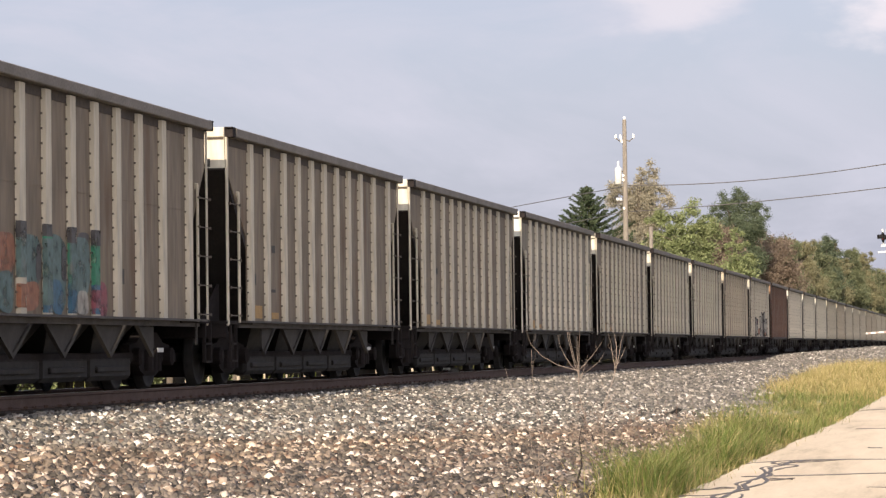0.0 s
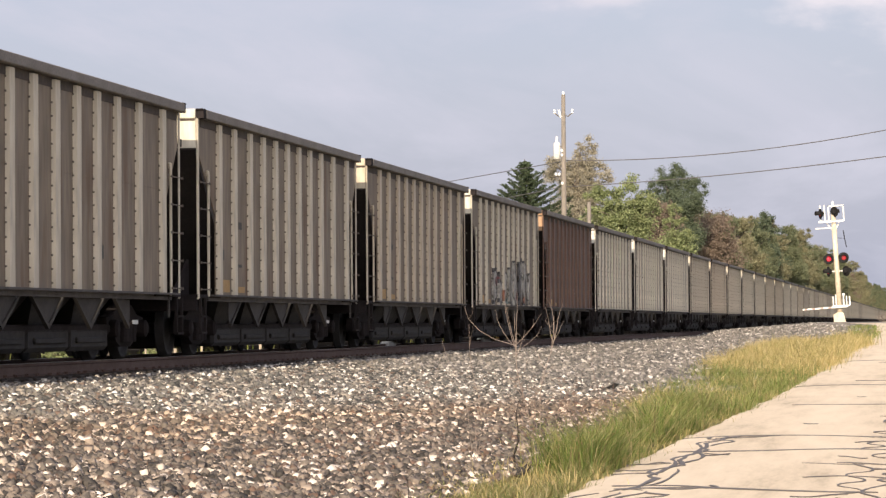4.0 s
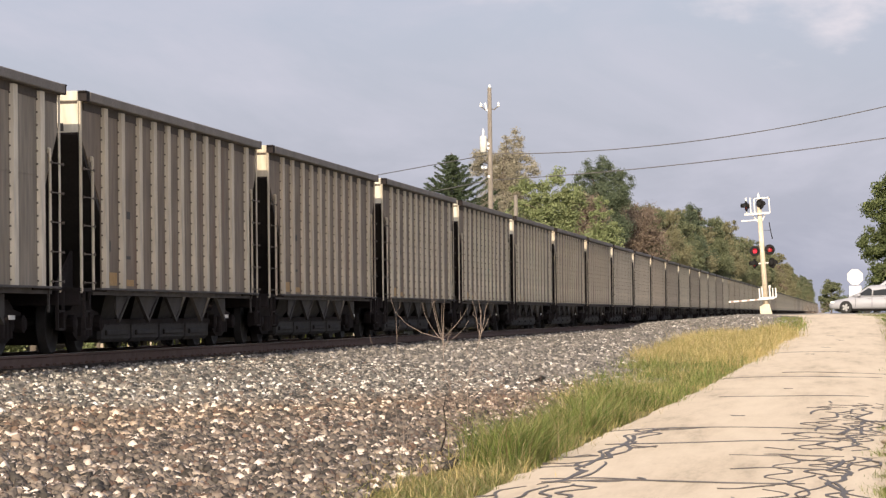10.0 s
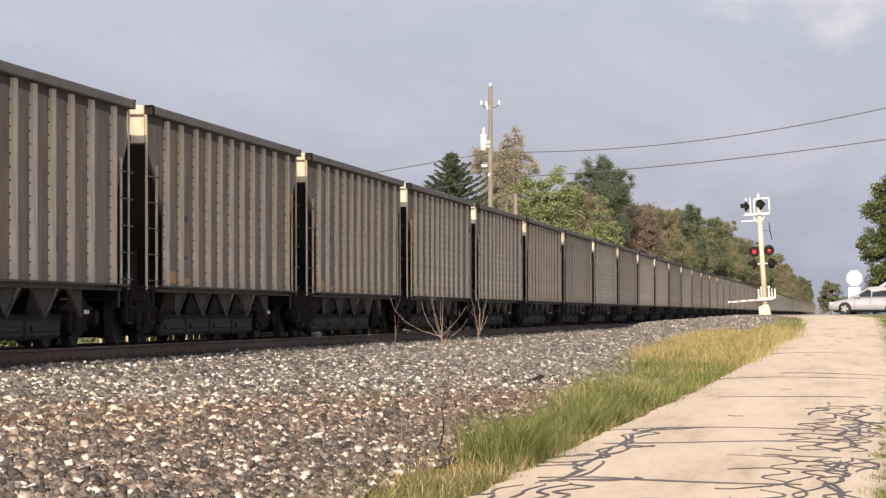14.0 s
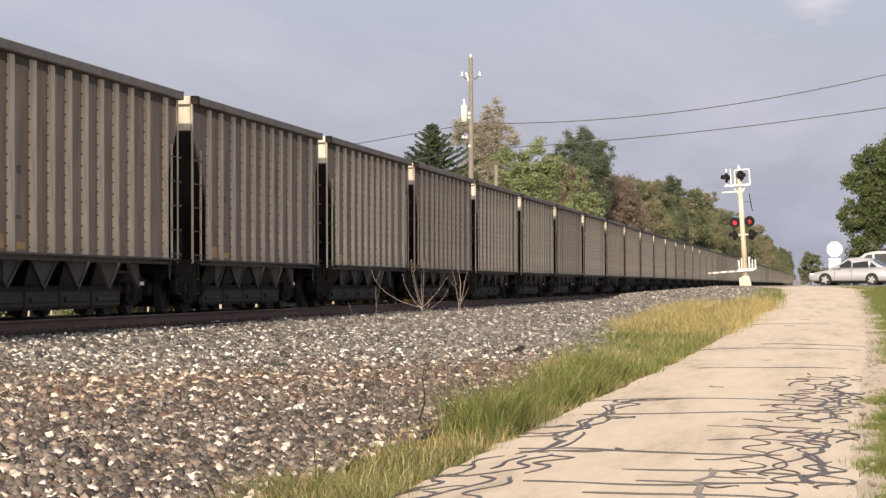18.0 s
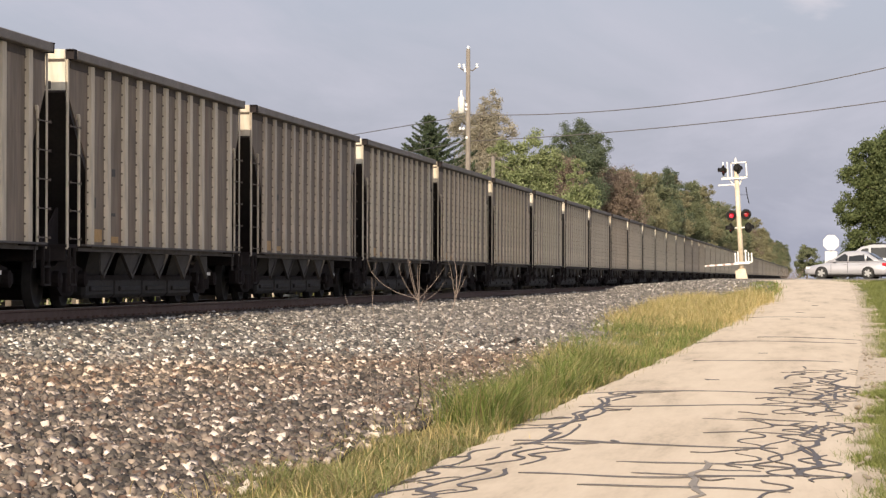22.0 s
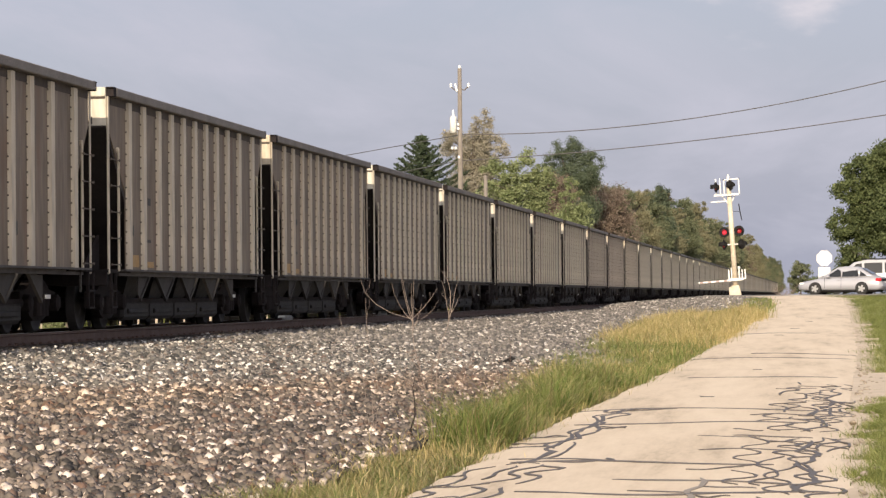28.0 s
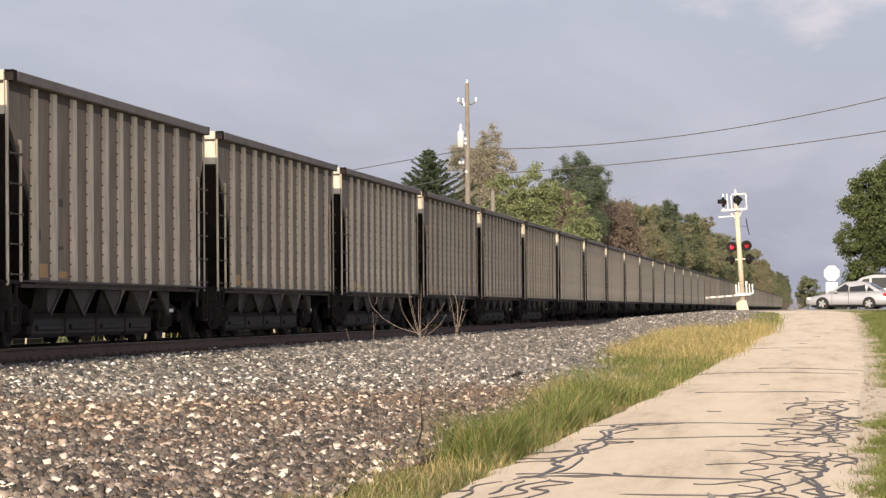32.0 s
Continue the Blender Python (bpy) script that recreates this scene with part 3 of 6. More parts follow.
def open_ground(x, y):
    """The height of the open ground, the ballast slope included."""
    r = road_z(y)
    left = along(ROAD_L, y)
    foot, brow = left - 1.2, TRACK_X + 1.75
    if x > foot:
        return r - 0.03 if x < left + 3.4 else r - 0.03 + 0.02 * min(x - left - 3.4, 6)
    if x > brow:
        k = (x - brow) / (foot - brow)
        dip = 0.13 * 4 * k * (1 - k) * max(0.0, min(1.0, (y - 60) / 50))
        return -0.28 + (r - 0.03 + 0.28) * (k * 0.75 + 0.25 * k * k) - dip
    if x > TRACK_X + 1.0:
        return -0.28
    if x > TRACK_X - 1.95:
        return -0.20 - 0.08 * max(0.0, min(1.0, (x - TRACK_X - 0.65) / 0.2))
    k = min(1.0, (TRACK_X - 1.95 - x) / 2.5)
    return -0.20 - 0.45 * k


def strip_mesh(name, mat, xs, ys, height, jitter=0.0):
    """A sheet over the grid xs(y) by ys."""
    vs, fs, n = [], [], len(xs(ys[0]))
    for y in ys:
        for x in xs(y):
            vs.append((x, y, height(x, y) + (noise.noise((x * 1.3, y * 1.3, 5.0)) * jitter if jitter else 0)))
    for j in range(len(ys) - 1):
        for i in range(n - 1):
            a = j * n + i
            fs.append((a, a + 1, a + n + 1, a + n))
    return array_mesh(name, vs, fs, mat, True)


def spread(a, b, step, grow=1.0):
    out = [a]
    while out[-1] < b:
        out.append(out[-1] + step)
        step *= grow
    out[-1] = b
    return out


# ground sheet to the horizon
gy = [-400, -150] + spread(-60, 260, 4) + spread(280, 4200, 30, 1.3)
gx = [-4000, -1500, -600, -250, -120, -60, -40, -30, -24] + spread(-20, 12, 0.8) + [16, 22, 30, 45, 70, 120, 250, 600, 1500, 4000]


def low_ground(x, y):
    drop = 0.09 if TRACK_X - 2.2 < x < along(ROAD_L, y) + along(ROAD_W, y) + 0.1 else 0.0
    if y > 182 and -11 < x < 91 and y < 204:
        drop = max(drop, 0.09)
    return ground_z(x, y) - drop


tagged(new("ground", strip_mesh("ground", M_SOIL, lambda y: gx, gy, low_ground, 0.02)), "grassy soil that reaches the horizon", "ground", kind="structure")

# ballast bed
by = spread(-40, 240, 1.0) + spread(250, 2500, 40, 1.25)


def bed_x(y):
    right = along(ROAD_L, y) - (1.15 if y < 128 else max(-0.12, 1.15 - (y - 128) * 0.05))
    if y > 205:
        right = -8.0
    return [TRACK_X - 3.4, TRACK_X - 1.95] + [TRACK_X - 1.2 + k * 0.6 for k in range(5)] + [TRACK_X + 1.95 + (right - TRACK_X - 1.95) * k / 9 for k in range(10)]


tagged(new("ballast_bed", strip_mesh("ballast_bed", M_BED, bed_x, by, ground_z, 0.03)), "bed of grey and tan crushed stone under the track", "ballast", kind="structure")


def road_cross(y):
    left, w = along(ROAD_L, y), along(ROAD_W, y)
    edge = 0.10 * noise.noise((0.0, y * 0.9, 1.0)) + 0.05 * noise.noise((0.0, y * 3.1, 2.0))
    edge_r = 0.16 * noise.noise((7.0, y * 0.7, 1.0)) + 0.07 * noise.noise((9.0, y * 2.9, 2.0))
    return [left + edge] + [left + 0.15 + (w - 0.3) * k / 8 for k in range(9)] + [left + w + edge_r]


def road_top(x, y):
    left, w = along(ROAD_L, y), along(ROAD_W, y)
    k = (x - left) / w
    return road_z(y) + 0.05 * (1 - (2 * k - 1) ** 2) - (0.03 if k < 0.005 or k > 0.995 else 0)


tagged(new("road", strip_mesh("road", M_ROAD, road_cross, spread(-40, 188, 0.45), road_top, 0.008)), "narrow cream concrete road with tar-sealed cracks", "road", kind="structure")
# crossing road over the track
tagged(new("crossing_road", strip_mesh("crossing_road", M_XROAD, lambda y: spread(-10.6, 90, 1.2), spread(183, 203, 1.0), crossing_z)), "grey asphalt road that crosses the track", "road", kind="structure")
tagged(new("gravel_drive", strip_mesh("gravel_drive", M_GRAVEL, lambda y: spread(along(ROAD_L, y) + 3.3, 14, 0.6), spread(42, 58, 0.6), lambda x, y: road_z(y) + 0.012 + 0.02 * min(max(x - along(ROAD_L, y) - 3.4, 0), 6) - 0.03 * min(1, abs(y - 50) / 8) ** 4, 0.015)), "pale gravel drive beside the road", "drive", kind="structure")

tagged(new("gravel_shoulder", strip_mesh("gravel_shoulder", M_SHOULDER, lambda y: [along(ROAD_L, y) + 3.28 + (0.13 if not 43 < y < 60 else 0.30) * k for k in range(6)], spread(18, 176, 0.5), lambda x, y: road_z(y) - 0.012 + 0.006 * math.sin(y * 1.7 + x * 5), 0.03)), "crumbling gravel and soil at the road's edge", "shoulder", kind="structure")

# tar seals in the road
TAR = thing("tar_seals", "dark tar ribbons that seal the road's cracks", "tar seal", kind="structure")


def ribbon(points, width, name="tar_seal", mat=M_TAR):
    """A thin ribbon of tar on the road through (x, y) points: broad where it runs across the road, narrow along it."""
    s = Shape()
    pts = [Vector((*p, 0)) for p in points]
    vs = []
    for i, p in enumerate(pts):
        d = (pts[min(i + 1, len(pts) - 1)] - pts[max(i - 1, 0)]).normalized()
        n = Vector((-d.y * 0.36, d.x, 0))
        w = width * (0.8 + 0.35 * noise.noise((p.x * 5, p.y * 2, 3.0))) * (0.25 if i in (0, len(pts) - 1) else 1) / 2
        for q in (p - n * w, p + n * w):
            vs.append((q.x, q.y, road_top(q.x, q.y) + 0.007))
    k = len(vs)
    vs += [(x, y, z - 0.02) for x, y, z in vs]
    fs = []
    for i in range(len(pts) - 1):
        a = 2 * i
        fs += [(a, a + 1, a + 3, a + 2), (a, a + 2, a + 2 + k, a + k), (a + 1, a + 1 + k, a + 3 + k, a + 3)]
    part(name, s.add(vs, fs), mat, TAR)


def crack(x0, y0, x1, y1, width, sway=0.25, steps=16):
    """A crack that wanders gently from one point to the other."""
    seed = random.uniform(0, 50)
    pts = []
    for i in range(steps + 1):
        k = i / steps
        pts.append((x0 + (x1 - x0) * k, y0 + (y1 - y0) * k + sway * (math.sin(k * 3.1 + seed) + 0.5 * math.sin(k * 6.5 + 2 * seed))))
    ribbon(pts, width)


random.seed(11)
for y, a, b in ((24.6, 0.25, 0.8), (28.9, 0.12, 0.80), (29.4, 0.1, 0.45), (36.6, 0.10, 0.85), (40.2, 0.02, 0.98), (53.5, 0.2, 0.9), (66.5, 0.0, 0.95), (69, 0.35, 1.0), (90, 0.1, 0.7), (21.5, 0.0, 1.0)):
    left = along(ROAD_L, y)
    crack(left + 3.4 * a, y + 0.5, left + 3.4 * b, y, 0.085 + y * 0.0020, 0.30, 26)
def wave(line, y0, y1, amp, phase, width, mat=M_TAR):
    """A wandering crack that runs down the road."""
    n = int((y1 - y0) * 2.2)
    pts = []
    for i in range(n + 1):
        y = y0 + (y1 - y0) * i / n
        pts.append((line(y) + amp * math.sin(1.9 * y + phase) + 0.6 * amp * math.sin(4.3 * y + 2 * phase), y + 0.15 * math.sin(3.1 * y + phase)))
    ribbon(pts, width, mat=mat)


def braid(line, offsets, amp, length, y0, y1, width, seed, whole=0.75):
    """Strands of tar that part and meet round flakes of the road: each swings against its neighbour, and breaks off here and there."""
    r = random.Random(seed)
    for k, off in enumerate(offsets):
        y = y0
        while y < y1 - 0.8:
            end = min(y1, y + r.uniform(1.6, 4.5))
            if r.random() < whole:
                pts, n = [], max(6, int((end - y) * 5))
                for i in range(n + 1):
                    v = y + (end - y) * i / n
                    drift = 0.9 * noise.noise((off * 3, v * 0.35, seed))
                    swing = math.sin(math.tau * (v / length + drift) + math.pi * k)
                    x = line(v) + off + amp * (swing * 1.1 - 0.25 * swing ** 3) + 0.10 * noise.noise((off * 7, v * 0.8, seed + 4.0))
                    left = along(ROAD_L, v)
                    pts.append((min(max(x, left + 0.03), left + 3.37), v))
                ribbon(pts, width * r.uniform(0.7, 1.25))
            y = end + r.choice((0.0, 0.0, 0.4))
    for _ in range(int((y1 - y0) * 0.8)):
        y = r.uniform(y0, y1)
        x = line(y) + r.choice(offsets)
        reach = r.choice((-1, -1, 1)) * r.uniform(0.2, 0.65)
        a, b = sorted((x, min(max(x + reach, along(ROAD_L, y) + 0.04), along(ROAD_L, y) + 3.36)))
        crack(a, y, b, y + r.uniform(-0.3, 0.3), width * r.uniform(0.6, 1.0), 0.16, 12)


# crazing along the outer wheel path, thick down the middle
braid(lambda y: along(ROAD_L, y) + 2.88, (-0.42, -0.25, -0.08, 0.09, 0.26, 0.40), 0.13, 2.2, 35.0, 51, 0.10, 1, 0.76)
braid(lambda y: along(ROAD_L, y) + 2.90, (-0.42, -0.25, -0.08, 0.09, 0.26, 0.40), 0.13, 1.9, 21.5, 33.8, 0.09, 2, 0.76)
wave(lambda y: along(ROAD_L, y) + 3.02, 25, 33, 0.07, 0.4, 0.17)
wave(lambda y: along(ROAD_L, y) + 3.06, 36.5, 48, 0.07, 1.4, 0.14)
for y, a, b in ((33.6, 2.2, 3.0), (31.0, 2.0, 3.1), (26.2, 1.5, 3.0), (25.0, 1.7, 3.2), (23.4, 1.4, 2.9), (38.9, 2.2, 2.9)):
    crack(along(ROAD_L, y) + a, y, along(ROAD_L, y) + b, y + 0.1, 0.11, 0.2, 14)
# an older, greyer seal
wave(lambda y: along(ROAD_L, y) + 2.22 - 0.02 * (y - 24), 21, 26.5, 0.05, 2.0, 0.18, M_OLDTAR)
# crazing along the verge
braid(lambda y: -2.42 + 0.012 * (y - 35), (-0.10, 0.08), 0.10, 3.0, 29.0, 41, 0.125, 3, 0.9)
wave(lambda y: -2.44 + 0.012 * (y - 35), 29.0, 40.8, 0.06, 0.3, 0.17)
braid(lambda y: -2.68 + 0.05 * (y - 25), (-0.34, -0.14, 0.06, 0.26), 0.12, 2.2, 21.6, 28.8, 0.125, 4, 0.9)
for x, y, s in ((-1.45, 45, 0.10), (-1.8, 29.5, 0.04), (-1.0, 58, 0.08), (-0.95, 88, 0.12), (-0.6, 97, 0.14), (-0.2, 110, 0.12), (-0.55, 120, 0.14)):
    crack(x - s, y, x + s, y - 5 * s, 0.16, 0.1, 5)


# ---- track ----
track = thing("railway_track", "rusty steel rails on dark wooden sleepers in ballast", "railway track", kind="structure")
for side in (-1, 1):
    s = Shape()
    x = TRACK_X + side * 0.7525
    prof = [(-0.07, -0.185), (0.07, -0.185), (0.07, -0.172), (0.012, -0.155), (0.012, -0.05), (0.036, -0.036), (0.036, -0.012), (0.026, -0.004), (-0.026, -0.004), (-0.036, -0.012), (-0.036, -0.036), (-0.012, -0.05), (-0.012, -0.155), (-0.07, -0.172)]
    s.prism([(x + u, w) for u, w in prof], -60, 2000, 1)
    rail = part("rail", s, M_RAIL, track)
    part("rail_head", Shape().box(x - 0.024, x + 0.024, -60, 2000, -0.006, 0.0), M_RAILTOP, rail, "polished running surface")
tie_mesh = Shape().box(-1.3, 1.3, -0.11, 0.11, -0.16, 0.0, 0.012).mesh("sleeper", M_TIE)
plate_mesh = Shape().box(-0.17, 0.17, -0.09, 0.09, 0, 0.02, 0.004).box(0.075, 0.10, -0.06, -0.035, 0.02, 0.05).box(0.075, 0.10, 0.035, 0.06, 0.02, 0.05).mesh("tie_plate", M_RAIL)
for k in range(200):
    y = 33 + k * 0.53
    tie = part("sleeper", tie_mesh, M_TIE, track, at=pose(TRACK_X + random.uniform(-0.03, 0.03), y, -0.175, 0, 0, random.uniform(-1, 1)))
    if k < 90:
        part("tie_plate", plate_mesh, M_RAIL, tie, at=pose(0.7525, 0, -0.014))


# made-up timber wall beyond the track, a dark backdrop under the wagons
backdrop = thing("timber_backdrop", "added low wall of dark timbers that blacks out the view under the train", "timber wall", kind="structure")
beam = Shape().box(-0.12, 0.12, -1.28, 1.28, 0, 0.24, 0.02).mesh("timber", M_TIE)
for k in range(110):
    for row in range(5):
        part("timber", beam, M_TIE, backdrop, at=pose(-16.35 + 0.02 * ((k * 7 + row * 3) % 5 - 2), 44 + k * 2.6 + (1.3 if row % 2 else 0), -0.72 + row * 0.245, 0, 0, ((k * 5 + row) % 7 - 3) * 0.12))
part("far_timbers", Shape().box(-16.5, -16.2, 330, 1500, -0.7, 0.50, 0.02), M_TIE, backdrop)


# ---- hopper wagons ----
HALF = 7.48
RIBS = [-5.85, -4.65, -3.34, -2.20, -1.08, 0.03, 1.14, 2.25, 3.41, 4.72, 6.26]


def rib_shape(bolts=True):
    s = Shape()
    s.prism([(-0.145, 1.474), (0.145, 1.474), (0.122, 1.530), (-0.122, 1.530)], 0.985, 3.715, 2)
    s.v = [(y, x, z) for x, y, z in s.v]
    if bolts:
        s.second = (len(s.f), M_BOLT)
        for k in range(15):
            z = 1.06 + k * 0.181
            s.box(1.472, 1.496, -0.174, -0.147, z - 0.013, z + 0.013)
    return s


def wheelset_shape():
    s = Shape()
    for side in (-1, 1):
        x = side * 0.7525
        o = side * 0.07
        s.turned([(0.10, x + o), (0.16, x + o * 0.6), (0.36, x + o * 0.25), (0.40, x + o * 0.9), (0.455, x + o * 0.9), (0.460, x - o * 0.5), (0.487, x - o * 0.6), (0.487, x - o), (0.40, x - o), (0.36, x - o * 0.6), (0.14, x - o * 0.9), (0.10, x - o)], 28, 0)
    s.turned([(0.085, -0.95), (0.085, 0.95)], 12, 0)
    return s


def side_frame_shape(side):
    s = Shape()
    poly = [(-1.13, 0.36), (-1.15, 0.62), (-0.75, 0.66), (-0.42, 0.80), (0.42, 0.80), (0.75, 0.66), (1.15, 0.62), (1.13, 0.36), (0.80, 0.44), (0.55, 0.27), (0.30, 0.19), (-0.30, 0.19), (-0.55, 0.27), (-0.80, 0.44)]
    s.prism(poly, side * 0.93, side * 1.07, 0)
    for y in (-0.22, 0, 0.22):
        s.turned([(0.085, 0.26), (0.085, 0.55)], 10, 2, (side * 1.10, y, 0))
    for y in (-0.9, 0.9):
        s.turned([(0.13, side * 1.05), (0.13, side * 1.17), (0.08, side * 1.20)], 14, 0, (0, y, 0.457))
    return s


MESHES = {}


def shared(key, make, mat, smooth=False):
    if (key, mat.name) not in MESHES:
        MESHES[key, mat.name] = make().mesh(key, mat, smooth)
    return MESHES[key, mat.name]


def side_sheet(side):
    s = Shape()
    poly = [(-HALF + 0.05, 3.76), (-HALF + 0.08, 3.27), (-6.04, 2.25), (-6.04, 0.985), (6.46, 0.985), (6.46, 2.25), (HALF - 0.12, 3.20), (HALF - 0.11, 3.76)]
    s.prism(poly, side * 1.458, side * 1.474, 0)
    s.box(*sorted((side * 1.472, side * 1.480)), -6.1, 6.1, 2.53, 2.545)
    return s


def band_shape(side):
    return Shape().box(*sorted((side * 1.472, side * 1.484)), -7.2, 7.3, 3.61, 3.75)


def bay_shape():
    s = Shape()
    s.add([(x, y, z) for z, hx, hy in ((0.97, 1.20, 1.09), (0.50, 0.95, 0.50)) for x, y in ((-hx, -hy), (hx, -hy), (hx, hy), (-hx, hy))],
          [(0, 1, 5, 4), (1, 2, 6, 5), (2, 3, 7, 6), (3, 0, 4, 7), (4, 5, 6, 7), (0, 3, 2, 1)])
    s.box(-1.10, 1.10, -1.10, 1.10, 0.15, 0.50, 0.06)
    s.box(1.08, 1.14, -0.80, 0.80, 0.26, 0.34, 0.015).box(-1.14, -1.08, -0.80, 0.80, 0.26, 0.34, 0.015)
    return s


def gusset_shape(cut=0):
    """A triangular plate with raised edges, point down; cut keeps one half."""
    s = Shape()
    a, b = (-0.76 if cut <= 0 else -0.12), (0.76 if cut >= 0 else 0.12)
    s.prism([(a, 0.87), (b, 0.87)] + ([(0.02, 0.50), (-0.02, 0.50)] if not cut else [(0.12, 0.59), (0.0, 0.50), (-0.12, 0.59)]), 1.36, 1.385, 0)
    if cut <= 0:
        s.prism([(-0.84, 0.88), (-0.74, 0.88), (0.02, 0.515), (0.0, 0.455)], 1.36, 1.41, 0)
    if cut >= 0:
        s.prism([(0.84, 0.88), (0.74, 0.88), (-0.02, 0.515), (0.0, 0.455)], 1.36, 1.41, 0)
    return s


def ladder_shape(end):
    s = Shape()
    e = end
    s.box(1.493, 1.530, *sorted((e * (HALF - 0.77), e * (HALF - 0.71))), 0.95, 2.90, 0.02)
    s.box(1.46, 1.530, *sorted((e * (HALF - 0.77), e * (HALF - 0.71))), 2.86, 2.95, 0.02)
    s.second = (len(s.f), M_BOLT)
    for z in (1.05, 1.47, 1.89, 2.31, 2.73):
        s.box(1.526, 1.540, *sorted((e * (HALF - 0.02), e * (HALF - 0.82))), z, z + 0.016)
        for y in (HALF - 0.05, HALF - 0.74):
            s.box(1.515, 1.548, *sorted((e * y - 0.022, e * y + 0.022)), z - 0.012, z + 0.028)
    return s


def post_shape(end):
    s = Shape()
    s.box(1.476, 1.506 if end < 0 else 1.492, *sorted((end * (HALF - 0.0), end * (HALF - 0.10))), 0.90, 3.735, 0.01)
    return s


def step_shape(end):
    s = Shape()
    for y in (HALF - 0.06, HALF - 0.42):
        s.box(1.50, 1.54, *sorted((end * y - 0.02, end * y + 0.02)), 0.36, 0.92)
    for z in (0.36, 0.62):
        s.box(1.49, 1.55, *sorted((end * (HALF - 0.04), end * (HALF - 0.44))), z, z + 0.03)
    return s


def slope_shape(end):
    s = Shape()
    s.prism([(end * (HALF - 0.03), 3.34), (end * 4.50, 1.01), (end * 4.6, 0.95), (end * (HALF - 0.01), 3.24)], -1.455, 1.455, 0)
    return s


def end_frame_shape(end):
    s = Shape()
    s.box(-1.5, 1.5, *sorted((end * HALF, end * (HALF - 1.7))), 0.93, 0.98)
    s.box(-1.46, 1.46, *sorted((end * (HALF - 0.02), end * (HALF - 0.16))), 0.72, 0.97, 0.01)
    for x in (-0.45, 0.45, 1.05, -1.05):
        s.prism([(end * (HALF - 0.15), 0.98), (end * 6.2, 0.98), (end * 6.2, 1.55)], x - 0.02, x + 0.02, 0)
    s.box(-0.32, 0.32, *sorted((end * (HALF - 1.2), end * (HALF - 0.25))), 1.0, 1.32, 0.02)
    return s


def coupler_shape(end):
    s = Shape()
    s.box(-0.09, 0.09, *sorted((end * (HALF - 0.1), end * (HALF + 0.5))), 0.76, 0.93, 0.02)
    s.prism([(-0.17, end * (HALF + 0.45)), (0.15, end * (HALF + 0.45)), (0.17, end * (HALF + 0.66)), (0.02, end * (HALF + 0.70)), (-0.17, end * (HALF + 0.62))], 0.68, 0.98, 2)
    return s


